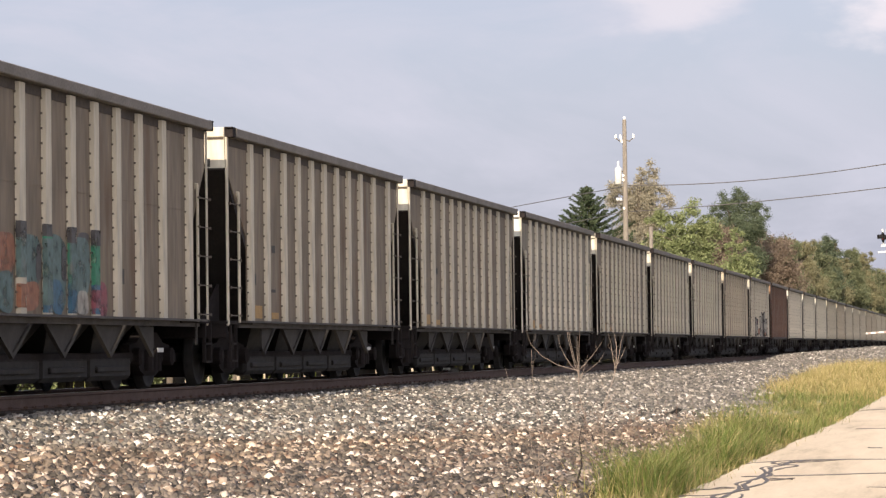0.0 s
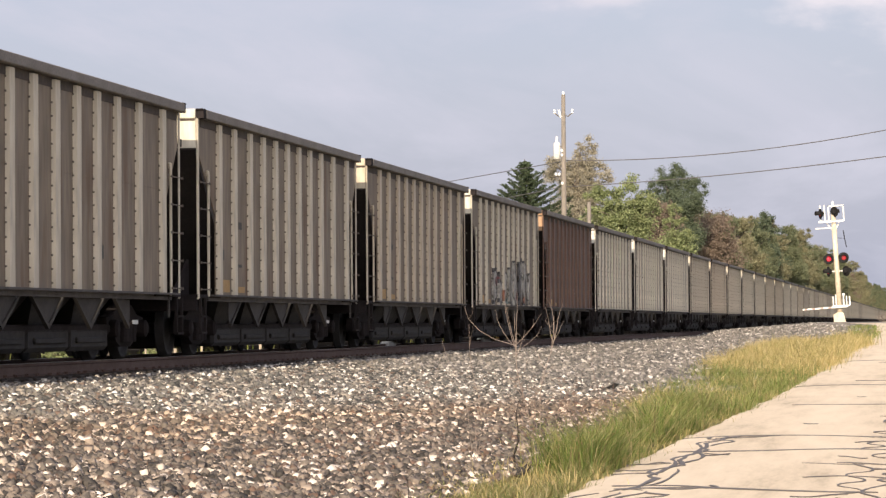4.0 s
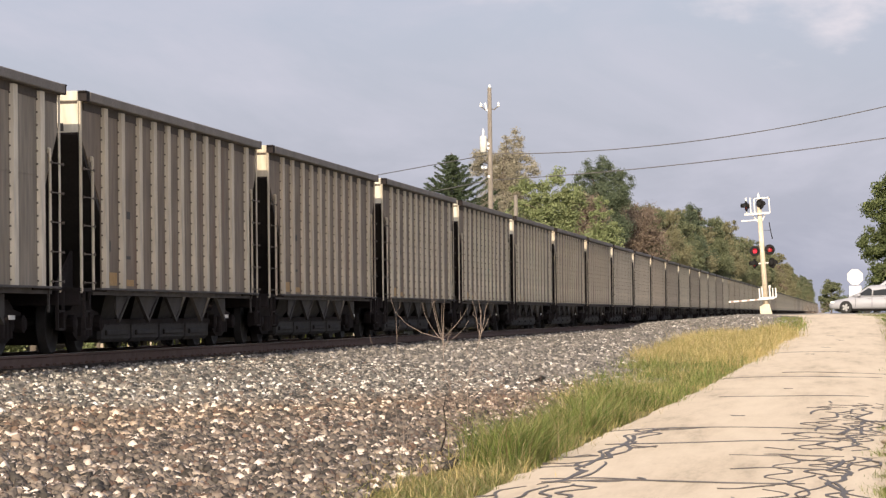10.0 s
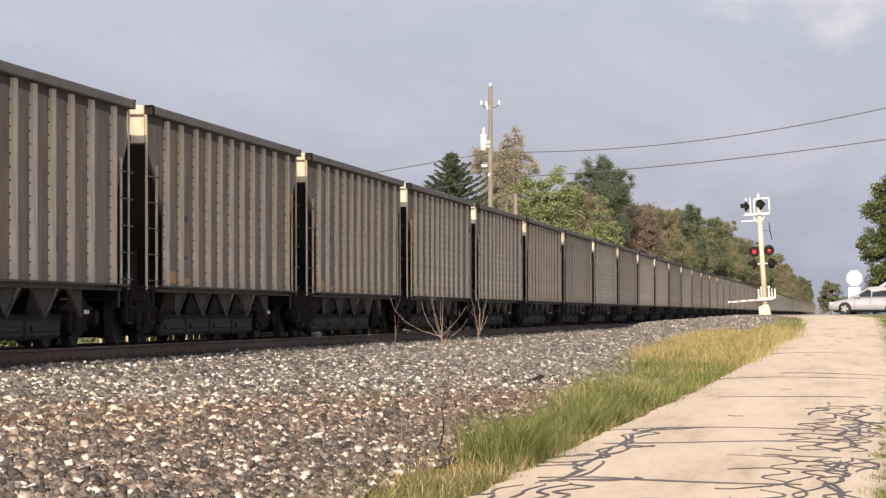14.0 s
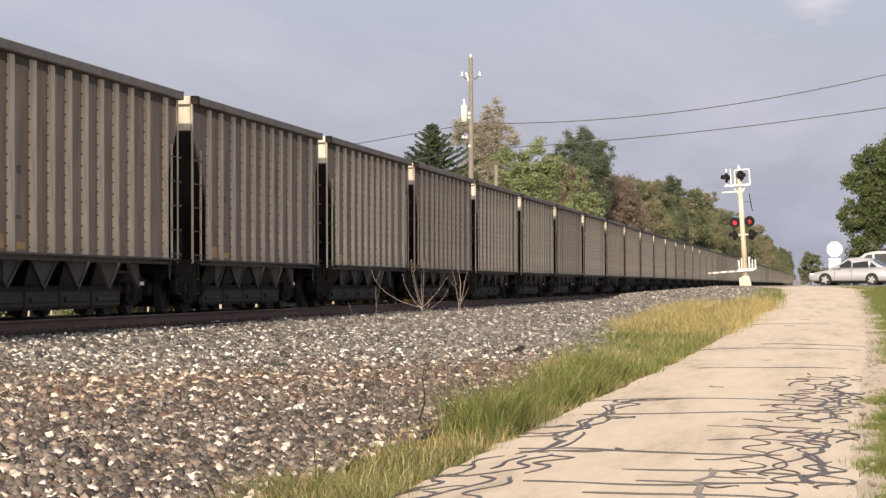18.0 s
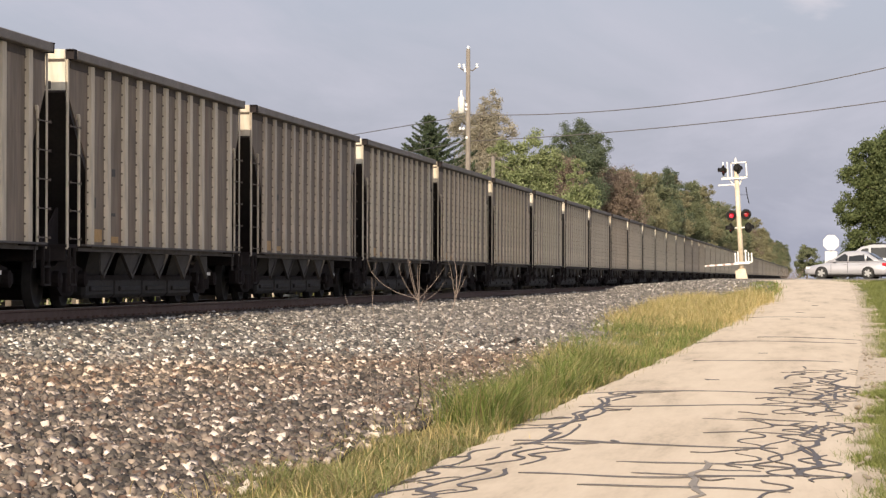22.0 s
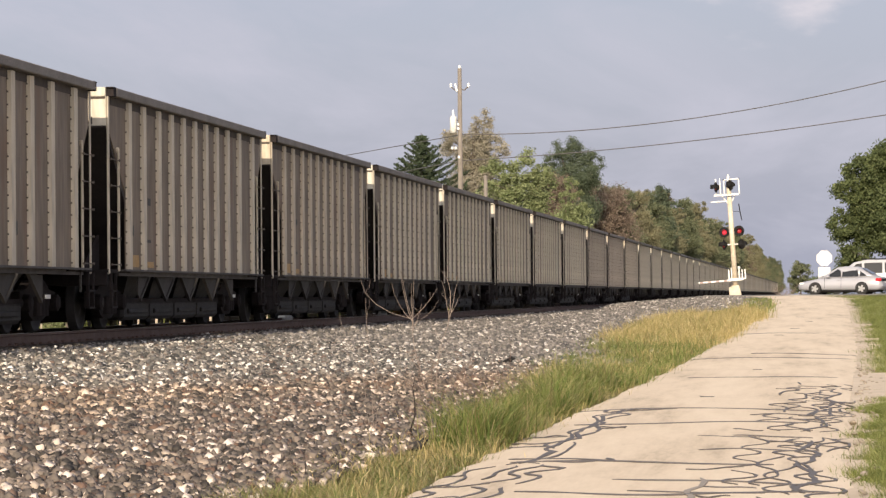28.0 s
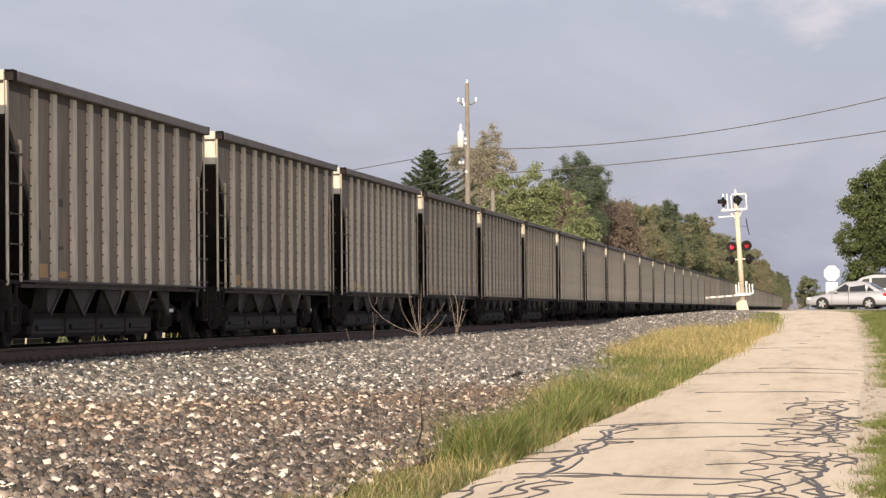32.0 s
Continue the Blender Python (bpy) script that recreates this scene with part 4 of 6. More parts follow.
def wagon(paint, near, label):
    """One open hopper wagon, standing on the rails at the origin."""
    panel, ribm = PAINTS[paint]
    endm = M_END[paint]
    w = thing("hopper_wagon", label, "hopper wagon", group="wagons of the train")
    for side in (1, -1):
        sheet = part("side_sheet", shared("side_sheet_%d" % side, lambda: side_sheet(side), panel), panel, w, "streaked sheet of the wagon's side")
        part("chord_band", shared("chord_band_%d" % side, lambda: band_shape(side), M_BAND), M_BAND, w, "rust-toned band that paints the shade under the top chord")
        part("top_chord", shared("top_chord_%d" % side, lambda: Shape().box(*sorted((side * 1.46, side * 1.60)), -HALF + 0.26, HALF - 0.12, 3.74, 3.88, 0.012), M_CHORD), M_CHORD, w)
        part("side_sill", shared("side_sill_%d" % side, lambda: Shape().box(*sorted((side * 1.42, side * 1.60)), -HALF + 0.9, HALF - 0.5, 0.955, 0.985).box(*sorted((side * 1.42, side * 1.47)), -HALF + 0.9, HALF - 0.5, 0.88, 0.955), M_SILL), M_SILL, w)
        if side == 1:
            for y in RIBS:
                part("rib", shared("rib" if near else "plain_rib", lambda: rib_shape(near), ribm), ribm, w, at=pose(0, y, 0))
        else:
            def many():
                s, r = Shape(), rib_shape(False)
                for y in RIBS:
                    s.add([(x, v + y, z) for x, v, z in r.v], r.f)
                return s
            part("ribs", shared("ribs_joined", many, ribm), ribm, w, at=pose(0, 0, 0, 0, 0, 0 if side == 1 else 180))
    for end in (-1, 1):
        part("end_sheet", shared("end_sheet_%d" % end, lambda: Shape().box(-1.47, 1.47, *sorted((end * HALF, end * (HALF - 0.03))), 3.27, 3.735), endm), endm, w, "upper end sheet, painted pale as if in full sun")
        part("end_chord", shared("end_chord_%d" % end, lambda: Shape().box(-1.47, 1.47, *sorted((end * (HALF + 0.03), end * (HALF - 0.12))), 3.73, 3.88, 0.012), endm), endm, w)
        part("end_band", shared("end_band_%d" % end, lambda: Shape().box(-1.46, 1.46, *sorted((end * (HALF + 0.008), end * (HALF - 0.02))), 3.695, 3.728), M_BAND), M_BAND, w, "dark seam under the end chord")
        part("slope_sheet", shared("slope_sheet_%d" % end, lambda: slope_shape(end), M_SLOPE), M_SLOPE, w)
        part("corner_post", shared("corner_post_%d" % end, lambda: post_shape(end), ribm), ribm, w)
        part("corner_cap", shared("corner_cap_%d" % end, lambda: Shape().box(1.474, 1.592, *sorted((end * (HALF + 0.01), end * (HALF - 0.24))), 3.868, 3.885).box(1.474, 1.592, *sorted((end * (HALF - 0.03), end * (HALF - 0.24))), 3.737, 3.869), M_UNDER), M_UNDER, w)
        part("end_frame", shared("end_frame_%d" % end, lambda: end_frame_shape(end), M_UNDER), M_UNDER, w)
        if near:
            part("ladder", shared("ladder_%d" % end, lambda: ladder_shape(end), ribm), ribm, w)
            part("step", shared("step_%d" % end, lambda: step_shape(end), M_UNDER), M_UNDER, w)
            part("coupler", shared("coupler_%d" % end, lambda: coupler_shape(end), M_UNDER), M_UNDER, w)
            part("far_corner_post", shared("corner_post_%d" % -end, lambda: post_shape(-end), ribm), ribm, w, at=pose(0, 0, 0, 0, 0, 180))
        bogie = part("bogie", shared("bolster", lambda: Shape().box(-1.0, 1.0, -0.17, 0.17, 0.30, 0.72, 0.02).box(-0.35, 0.35, -0.25, 0.25, 0.70, 0.80).box(-0.60, 0.60, -0.42, -0.34, 0.13, 0.62, 0.02).box(-0.60, 0.60, 0.34, 0.42, 0.13, 0.62, 0.02), M_UNDER), M_UNDER, w, "soot-black wheel bogie", at=pose(0, end * 5.62, 0))
        if near:
            for side in (-1, 1):
                part("side_frame", shared("side_frame_%d" % side, lambda: side_frame_shape(side), M_UNDER), M_UNDER, bogie)
        else:
            part("side_frame", shared("side_frame_1", lambda: side_frame_shape(1), M_UNDER), M_UNDER, bogie)
        for y in (-0.9, 0.9):
            part("wheelset", shared("wheelset", wheelset_shape, M_WHEEL, True), M_WHEEL, bogie, at=pose(0, y, 0.46))
    part("centre_sill", shared("centre_sill", lambda: Shape().box(-0.2, 0.2, -HALF, HALF, 0.70, 1.0, 0.02), M_UNDER), M_UNDER, w)
    if near:
        for k in range(4):
            part("hopper_bay", shared("hopper_bay", bay_shape, M_WHEEL), M_WHEEL, w, at=pose(0, (k - 1.5) * 2.24, 0))
        for k in range(-2, 3):
            cut = {-2: 1, 2: -1}.get(k, 0)
            part("bay_gusset", shared("bay_gusset_%d" % cut, lambda: gusset_shape(cut), M_GUSSET), M_GUSSET, w, "dusty triangular plate between the hopper bays", at=pose(0, k * 2.24, 0))
        part("door_beam", shared("door_beam", lambda: Shape().box(1.00, 1.10, -4.6, 4.6, 0.40, 0.52, 0.02).box(-1.10, -1.00, -4.6, 4.6, 0.40, 0.52, 0.02), M_UNDER), M_UNDER, w)
        for y, z, h in ((-5.22, 1.03, 0.20), (-3.98, 1.03, 0.10)):
            part("reflector", shared("reflector_%d" % (h * 100), lambda: Shape().box(1.474, 1.479, -0.26, 0.26, 0, h), M_REFLECT), M_REFLECT, w, "faded yellow reflective patch", at=pose(0, y, z))
        for i, (y0, y1, z0, z1) in enumerate(((-4.25, -3.95, 1.45, 1.50), (-5.5, -5.38, 1.55, 1.72), (2.55, 2.68, 1.42, 1.62), (-4.2, -3.95, 2.08, 2.20))):
            part("stencil", shared("stencil_%d" % i, lambda: Shape().box(1.474, 1.478, y0, y1, z0, z1), M_MARK), M_MARK, w, "worn stencilled mark")
        part("end_stencil", shared("end_stencil", lambda: Shape().box(0.95, 1.08, -HALF - 0.006, -HALF, 3.29, 3.41).box(1.12, 1.25, -HALF - 0.006, -HALF, 3.29, 3.41), M_MARK), M_MARK, w, "dark stencilled marks")
        part("bogie_label", shared("bogie_label", lambda: Shape().box(1.21, 1.214, 5.5, 5.85, 0.52, 0.58), M_LABEL), M_LABEL, w, "small white label")
        part("brake_rod", shared("brake_rod", lambda: Shape().box(1.46, 1.49, 6.72, 6.76, 0.62, 0.95), M_SILL), M_SILL, w)
    else:
        part("hopper_bays", shared("hopper_bays", lambda: Shape().box(-1.30, 1.30, -4.6, 4.6, 0.34, 0.95, 0.2), M_UNDER), M_UNDER, w)
        for k in range(-2, 3):
            cut = {-2: 1, 2: -1}.get(k, 0)
            part("bay_gusset", shared("bay_gusset_%d" % cut, lambda: gusset_shape(cut), M_GUSSET), M_GUSSET, w, at=pose(0, k * 2.24, 0))
    return w


LABELS = {"silver": "dull silver-grey open hopper wagon with vertical ribs", "grey": "weathered grey open hopper wagon with vertical ribs", "pale": "pale grey open hopper wagon with vertical ribs", "tan": "dusty tan-grey open hopper wagon with vertical ribs",
          "dusty": "dirty brownish-grey open hopper wagon with ribbed sides", "brown": "faded brown open hopper wagon with ribbed sides", "rust": "rust-brown open hopper wagon with ribbed sides"}
FIRST, NEAR_TO, LAST = -7, 37, 86
coat = {-7: "silver", -6: "silver", -5: "silver", -4: "silver", -3: "pale", -2: "silver", -1: "silver", 0: "silver", 1: "tan", 2: "silver", 3: "rust", 4: "pale", 5: "pale", 6: "pale", 7: "grey", 8: "tan", 9: "grey", 10: "grey", 11: "grey"}
random.seed(5)
for n in range(FIRST, LAST + 1):
    coat.setdefault(n, random.choice(["grey", "grey", "tan", "tan", "dusty", "dusty", "grey"]))


TRAIN_LAG = ((0, 0.38), (2, 0.34), (5, 0.14), (9, -0.03), (14, -0.05), (20, 0.0), (26, 0.08), (28, 0.18), (29, 0.30), (30, 0.43), (31, 0.48), (32, 0.50))


def train_y(n, t):
    """Where the middle of wagon n is along the track at t seconds."""
    return (8.004 - 1.21890 * t + 0.001723 * t * t + n) * SPACING + HALF + along(TRAIN_LAG, t)


protos, wagons = {}, {}
for n in range(FIRST, LAST + 1):
    key = (coat[n], n <= NEAR_TO)
    if key in protos:
        w = copy_thing(protos[key], pose(TRACK_X, train_y(n, 0), 0))
    else:
        w = protos[key] = wagon(key[0], key[1], LABELS[key[0]])
        w.matrix_basis = pose(TRACK_X, train_y(n, 0), 0)
    wagons[n] = w


def spray(w, colour, y, z, wide, high, lean=0.0, x=1.4765):
    """A patch of spray paint on a wagon's side, with rounded uneven edges."""
    pts = []
    for k in range(18):
        a = k * math.tau / 18
        r = 1 + 0.18 * noise.noise((y * 3 + math.cos(a), z * 3 + math.sin(a), wide))
        c, s_ = math.cos(a), math.sin(a)
        c, s_ = math.copysign(abs(c) ** 0.6, c), math.copysign(abs(s_) ** 0.6, s_)
        pts.append((y + c * wide / 2 * r + lean * s_ * high / 2, z + s_ * high / 2 * r))
    x += 0.0035 * (len([o for o in w.children if o.name.startswith("graffiti")]) % 6)
    patch = Shape().prism(pts, x, x + 0.003, 0)
    lift = 0.002 * (len([o for o in w.children if o.name.startswith("graffiti")]) % 5)
    for rib in RIBS:
        k = (rib - y) / (wide / 2 + 0.2)
        if w.children and abs(k) < 1:
            reach = high / 2 * (1 - abs(k) ** 3.3) ** (1 / 3.3)
            z0, z1 = max(1.0, z - reach - lean * 0.2), z + reach
            patch.prism([(1.483, rib - 0.146 - lift), (1.532 + lift, rib - 0.125 - lift), (1.532 + lift, rib + 0.12), (1.5315 + lift, rib + 0.12), (1.5312 + lift, rib - 0.123 - lift), (1.483, rib - 0.1445 - lift)], z0, z1, 2)
    part("graffiti", patch, M_SPRAY[colour], w, "patch of %s spray paint" % colour)


random.seed(3)
w = tagged(wagons[-6], "grey ribbed hopper wagon with green and blue graffiti")
for y, top in ((-1.16, 1.93), (-0.05, 1.90), (1.06, 1.92)):
    for colour, z0, z1 in (("green", 1.38, top), ("blue", 1.01, 1.38)):
        part("graffiti", Shape().box(1.5305, 1.533, y - 0.040, y + 0.20, z0, z1), M_SPRAY[colour], w, colour + " spray paint on a rib")
        part("graffiti", Shape().prism([(1.483, y - 0.069), (1.532, y - 0.047), (1.532, y - 0.044), (1.483, y - 0.066)], z0, z1, 2), M_SPRAY[colour], w, colour + " spray paint on a rib")
for y, z, wd, hg, col in ((-1.7, 1.65, 0.8, 0.6, "teal"), (-1.75, 1.2, 0.7, 0.35, "orange"), (-0.6, 1.5, 0.85, 0.95, "teal"), (-0.6, 1.2, 0.5, 0.4, "blue"), (0.5, 1.6, 0.85, 0.7, "teal"), (0.55, 1.15, 0.5, 0.3, "silver"), (0.65, 1.95, 0.5, 0.18, "dark"), (1.55, 1.2, 0.45, 0.45, "pink"), (-2.8, 1.7, 0.8, 0.5, "orange"), (-2.8, 1.25, 0.7, 0.5, "teal"), (-3.9, 1.5, 0.8, 0.8, "blue")):
    spray(w, col, y, z, wd, hg)
for y in (-2.3, -1.15, -0.05, 1.05):
    spray(w, "dark", y + 0.12, 1.98, 0.42, 0.20)
    spray(w, "dark", y - 0.25, 1.62, 0.22, 0.45)
part("graffiti", Shape().prism([(1.483, 0.991), (1.532, 1.013), (1.532, 1.016), (1.483, 0.994)], 1.01, 1.30, 2), M_SPRAY["pink"], w, "pink spray paint on a rib")
w = tagged(wagons[2], "grey ribbed hopper wagon with silver and maroon graffiti")
for y, z, wd, hg, col, lean in ((-2.9, 1.50, 1.3, 0.95, "dark", 0.2), (-2.9, 1.50, 1.0, 0.75, "silver", 0.2), (-2.3, 1.62, 0.8, 0.25, "maroon", 0.1), (-1.8, 1.35, 1.0, 0.7, "dark", -0.2), (-1.8, 1.35, 0.7, 0.5, "silver", -0.2), (-1.1, 1.25, 0.6, 0.3, "orange", 0.0)):
    spray(w, col, y, z, wd, hg, lean)
for y, z, hg, lean in ((-0.5, 1.42, 0.85, 0.35), (0.25, 1.50, 0.95, -0.3), (1.0, 1.60, 1.15, 0.1), (1.75, 1.66, 1.30, -0.35), (2.5, 1.60, 1.15, 0.3), (3.2, 1.62, 1.20, -0.15), (3.95, 1.58, 1.10, 0.25), (4.6, 1.45, 0.85, -0.3)):
    spray(w, "dark", y, z, 0.62, hg + 0.12, lean)
    spray(w, "silver", y - 0.03, z, 0.46, hg, lean)
spray(w, "maroon", 2.2, 1.25, 0.8, 0.25)
spray(w, "teal", -0.2, 1.12, 0.8, 0.18)
spray(w, "orange", 3.6, 1.15, 0.9, 0.2)
part("white_label", Shape().box(1.496, 1.50, 6.2, 6.7, 1.02, 1.14), M_LABEL, w, "white label at the sill")
w = tagged(wagons[10], "grey ribbed hopper wagon with faint green scribbles")
for y, z, wd, hg, col in ((0.55, 1.75, 0.18, 0.5, "green"), (0.6, 1.95, 0.5, 0.08, "green"), (1.65, 1.85, 0.4, 0.10, "green"), (1.75, 1.5, 0.12, 0.3, "teal"), (2.8, 1.45, 0.4, 0.1, "teal")):
    spray(w, col, y, z, wd, hg)
w = wagons[3]
for y, z, wd, hg, col in ((0.5, 1.6, 0.3, 0.14, "silver"), (1.6, 1.6, 0.25, 0.3, "silver"), (1.6, 1.45, 0.4, 0.05, "silver"), (-5.4, 1.7, 0.12, 0.3, "silver"), (2.75, 1.25, 0.3, 0.12, "orange")):
    spray(w, col, y, z, wd, hg)


# ---- loose stones on the ballast ----
def stones(name, label, count, y0, y1, size, seed, even, mat=M_STONE):
    rng = np.random.default_rng(seed)
    y = y0 + (y1 - y0) * rng.random(count * 3) ** even
    left = np.maximum(TRACK_X + 1.02, -0.30 * y - 0.8)
    right = np.interp(y, [a for a, _ in ROAD_L], [b for _, b in ROAD_L]) - np.where(y < 138, 0.85 + 0.55 * rng.random(len(y)) ** 2, 0.1)
    x = TRACK_X + 1.0 + (rng.random(len(y)) * np.where(y < 100, 8.9, 10.6))
    keep = np.flatnonzero((x > left) & (x < right))[:count]
    x, y = x[keep], y[keep]
    n = len(x)
    z = np.array([ground_z(a, b) for a, b in zip(x, y)])
    s = size * np.exp(np.clip(rng.normal(0, 0.33, n), -0.6, 0.55))
    base = np.array(list(product((-1, 1), repeat=3)), float)
    v = base[None] * (0.70 + 0.40 * rng.random((n, 8, 3))) * (s[:, None, None] / 2) * (0.8 + 0.35 * rng.random((n, 1, 3)))
    q = rng.normal(size=(n, 4))
    q /= np.linalg.norm(q, axis=1, keepdims=True)
    w, a, b, c = q.T
    R = np.stack([1 - 2 * (b * b + c * c), 2 * (a * b - c * w), 2 * (a * c + b * w), 2 * (a * b + c * w), 1 - 2 * (a * a + c * c), 2 * (b * c - a * w), 2 * (a * c - b * w), 2 * (b * c + a * w), 1 - 2 * (a * a + b * b)], 1).reshape(n, 3, 3)
    v = np.einsum("nij,nkj->nki", R, v) + np.stack([x, y, z + s * 0.25 + 0.035 * rng.random(n) ** 2], 1)[:, None]
    f = np.array([(0, 1, 3, 2), (4, 6, 7, 5), (0, 4, 5, 1), (2, 3, 7, 6), (0, 2, 6, 4), (1, 5, 7, 3)])
    faces = (f[None] + 8 * np.arange(n)[:, None, None]).reshape(-1, 4)
    tagged(new(name, array_mesh(name, v.reshape(-1, 3), faces, mat)), label, "ballast", kind="stuff")


stones("ballast_stones", "loose grey, white and pinkish crushed ballast stones", 124000, 19, 64, 0.0445, 1, 1.0)
stones("distant_ballast_stones", "loose grey and white ballast stones farther along the track", 64000, 62, 184, 0.062, 2, 1.25, M_FARSTONE)


r = random.Random(17)
pebble = Shape().turned([(0.02, -0.03), (0.05, -0.015), (0.055, 0.01), (0.03, 0.035)], 7).mesh("stone", M_RUBBLE)
rubble = thing("roadside_rubble", "broken pieces of concrete at the road's edge", "rubble", pose(0, 0, 0))
for k in range(70):
    y = r.uniform(43, 60) if k % 3 else r.uniform(22, 43)
    x = along(ROAD_L, y) + 3.36 + abs(r.gauss(0, 0.16))
    q = r.uniform(0.25, 0.7)
    part("stone", pebble, M_RUBBLE, rubble, at=pose(x, y, road_z(y) + 0.015, r.uniform(-25, 25), r.uniform(-25, 25), r.uniform(0, 360)) @ Matrix.Diagonal((q, q * 1.4, q * 0.8, 1)))


# ---- grass ----
def blades(name, label, mat, spots, per, spread_r, high, width, seed, lean=0.35):
    """Grass in clumps: spots are (x, y, size)."""
    rng = np.random.default_rng(seed)
    sp = np.array(spots)
    k = np.repeat(np.arange(len(sp)), per)
    n = len(k)
    size = sp[k, 2]
    x = sp[k, 0] + rng.normal(0, spread_r, n) * size
    y = sp[k, 1] + rng.normal(0, spread_r * 1.3, n) * size
    z = np.array([ground_z(a, b) for a, b in zip(x, y)]) - 0.03
    h = high * size * (0.25 + 0.95 * rng.random(n))
    a = np.arctan2(y - sp[k, 1], (x - sp[k, 0]) * 1.3) + rng.normal(0, 1.5, n)
    d = np.stack([np.cos(a), np.sin(a)], 1)
    side = np.stack([-d[:, 1], d[:, 0]], 1)
    bend = h * lean * (0.3 + 1.2 * rng.random(n))
    w = width * (0.6 + 0.8 * rng.random(n))
    root = np.stack([x, y], 1)
    mid, tip = root + d * (bend * 0.35)[:, None], root + d * bend[:, None]
    v = np.zeros((n, 5, 3))
    for i, (c, f, t) in enumerate(((root, -0.5, 0), (root, 0.5, 0), (mid, -0.42, 0.55), (mid, 0.42, 0.55), (tip, 0, 1.0))):
        v[:, i, :2] = c + side * (w * f)[:, None]
        v[:, i, 2] = z + h * t * (1 - 0.12 * lean * t)
    f = np.array([(0, 1, 3), (0, 3, 2), (2, 3, 4)])
    faces = (f[None] + 5 * np.arange(n)[:, None, None]).reshape(-1, 3)
    return tagged(new(name, array_mesh(name, v.reshape(-1, 3), faces, mat)), label, "grass", kind="stuff")


rng = random.Random(21)


def verge(y):
    """Left and right side of the verge between ballast and road."""
    return float(np.interp(y, (20, 25, 38, 60, 90, 125, 160), (-4.3, -4.35, -4.25, -4.7, -5.2, -5.5, -4.6))), along(ROAD_L, y) - 0.05


def verge_spots(count, y0, y1, small, large, inner=0.0, outer=1.0):
    out = []
    for _ in range(count):
        y = rng.uniform(y0, y1)
        a, b = verge(y)
        k = inner + (outer - inner) * rng.random()
        out.append((a + (b - a) * k, y, rng.uniform(small, large)))
    return out


def patchy(spots, scale=0.45, keep=0.0):
    """Leaves out and shrinks clumps by a slow pattern, so that the verge is uneven."""
    out = []
    for x, y, q in spots:
        v = noise.noise((x * scale * 2.2, y * scale * 0.6, 3.3))
        if v > keep - 0.25:
            out.append((x, y, q * (0.55 + 1.5 * max(0, v))))
    return out


blades("verge_mat", "low trampled olive and straw-coloured grass", M_MATGRASS, patchy(verge_spots(700, 20.5, 66, 0.6, 1.1)), 60, 0.17, 0.10, 0.005, 31, 0.9)
blades("verge_grass", "olive-green and straw-coloured grass between ballast and road", M_VERGE, patchy(verge_spots(190, 20.5, 33, 0.5, 1.3), 0.6), 110, 0.14, 0.21, 0.0055, 1, 1.1)
blades("tall_grass", "tall bright green grass at the road's edge", M_GRASS, [(-3.42 + rng.uniform(-0.24, 0.20), rng.uniform(33.0, 37.0), rng.choice((0.6, 0.9, 1.2))) for _ in range(24)] + [(-3.50 + rng.uniform(-0.34, 0.42), rng.uniform(41.0, 51), rng.choice((0.4, 0.7, 1.0, 1.15))) for _ in range(38)] + patchy(verge_spots(50, 37, 62, 0.3, 0.65, 0.35)), 210, 0.13, 0.50, 0.006, 2, 1.0)
blades("mixed_grass", "yellowing grass along the road's edge", M_GRASS, patchy(verge_spots(330, 50, 112, 0.5, 1.25, 0.12)) + verge_spots(170, 50, 100, 0.5, 1.0, 0.08), 100, 0.20, 0.36, 0.008, 3, 0.8)
blades("dry_grass", "tall dry straw-yellow grass along the road", M_DRYGRASS, patchy(verge_spots(560, 76, 126, 0.6, 1.25, 0.1)) + verge_spots(45, 50, 84, 0.4, 0.85, 0.2) + verge_spots(230, 80, 122, 0.7, 1.1, 0.0), 90, 0.24, 0.45, 0.010, 4, 0.75)
blades("straw_wisps", "thin dry straw among the near grass", M_DRYGRASS, verge_spots(330, 20.5, 62, 0.5, 1.3), 18, 0.2, 0.2, 0.006, 5, 1.0)
blades("far_verge_grass", "green grass at the end of the road", M_GRASS, verge_spots(150, 118, 140, 0.5, 0.9, 0.4) + verge_spots(120, 138, 172, 0.4, 0.8, 0.62), 32, 0.35, 0.34, 0.03, 6, 0.6)
lawn = []
while len(lawn) < 2700:
    near = len(lawn) < 1300
    y = rng.uniform(21, 45) if near else 58 + 120 * rng.random() ** 1.4
    edge = 3.58 + 0.30 * noise.noise((3.0, y * 0.45, 0.0)) + 0.22 * noise.noise((3.0, y * 1.3, 0.0)) + 0.002 * y
    x = along(ROAD_L, y) + edge + abs(rng.gauss(0, 1)) * (0.36 if near else 0.6 + y * 0.02)
    lawn.append((x, y, rng.uniform(0.6, 1.1) * (1.0 if near else 1 + y / 160)))
for _ in range(60):
    y = rng.uniform(45, 58)
    lawn.append((along(ROAD_L, y) + 3.5 + abs(rng.gauss(0, 0.8)), y, rng.uniform(0.4, 0.8)))
blades("lawn_grass", "short green lawn beside the road", M_LAWN, lawn, 100, 0.13, 0.12, 0.007, 7, 0.9)
blades("lineside_grass", "green growth beyond the track", M_LAWN, [(TRACK_X - 3.4 - abs(rng.gauss(0, 2.5)), rng.uniform(48, 150), rng.uniform(0.8, 1.5)) for _ in range(260)], 40, 0.4, 0.35, 0.03, 8)


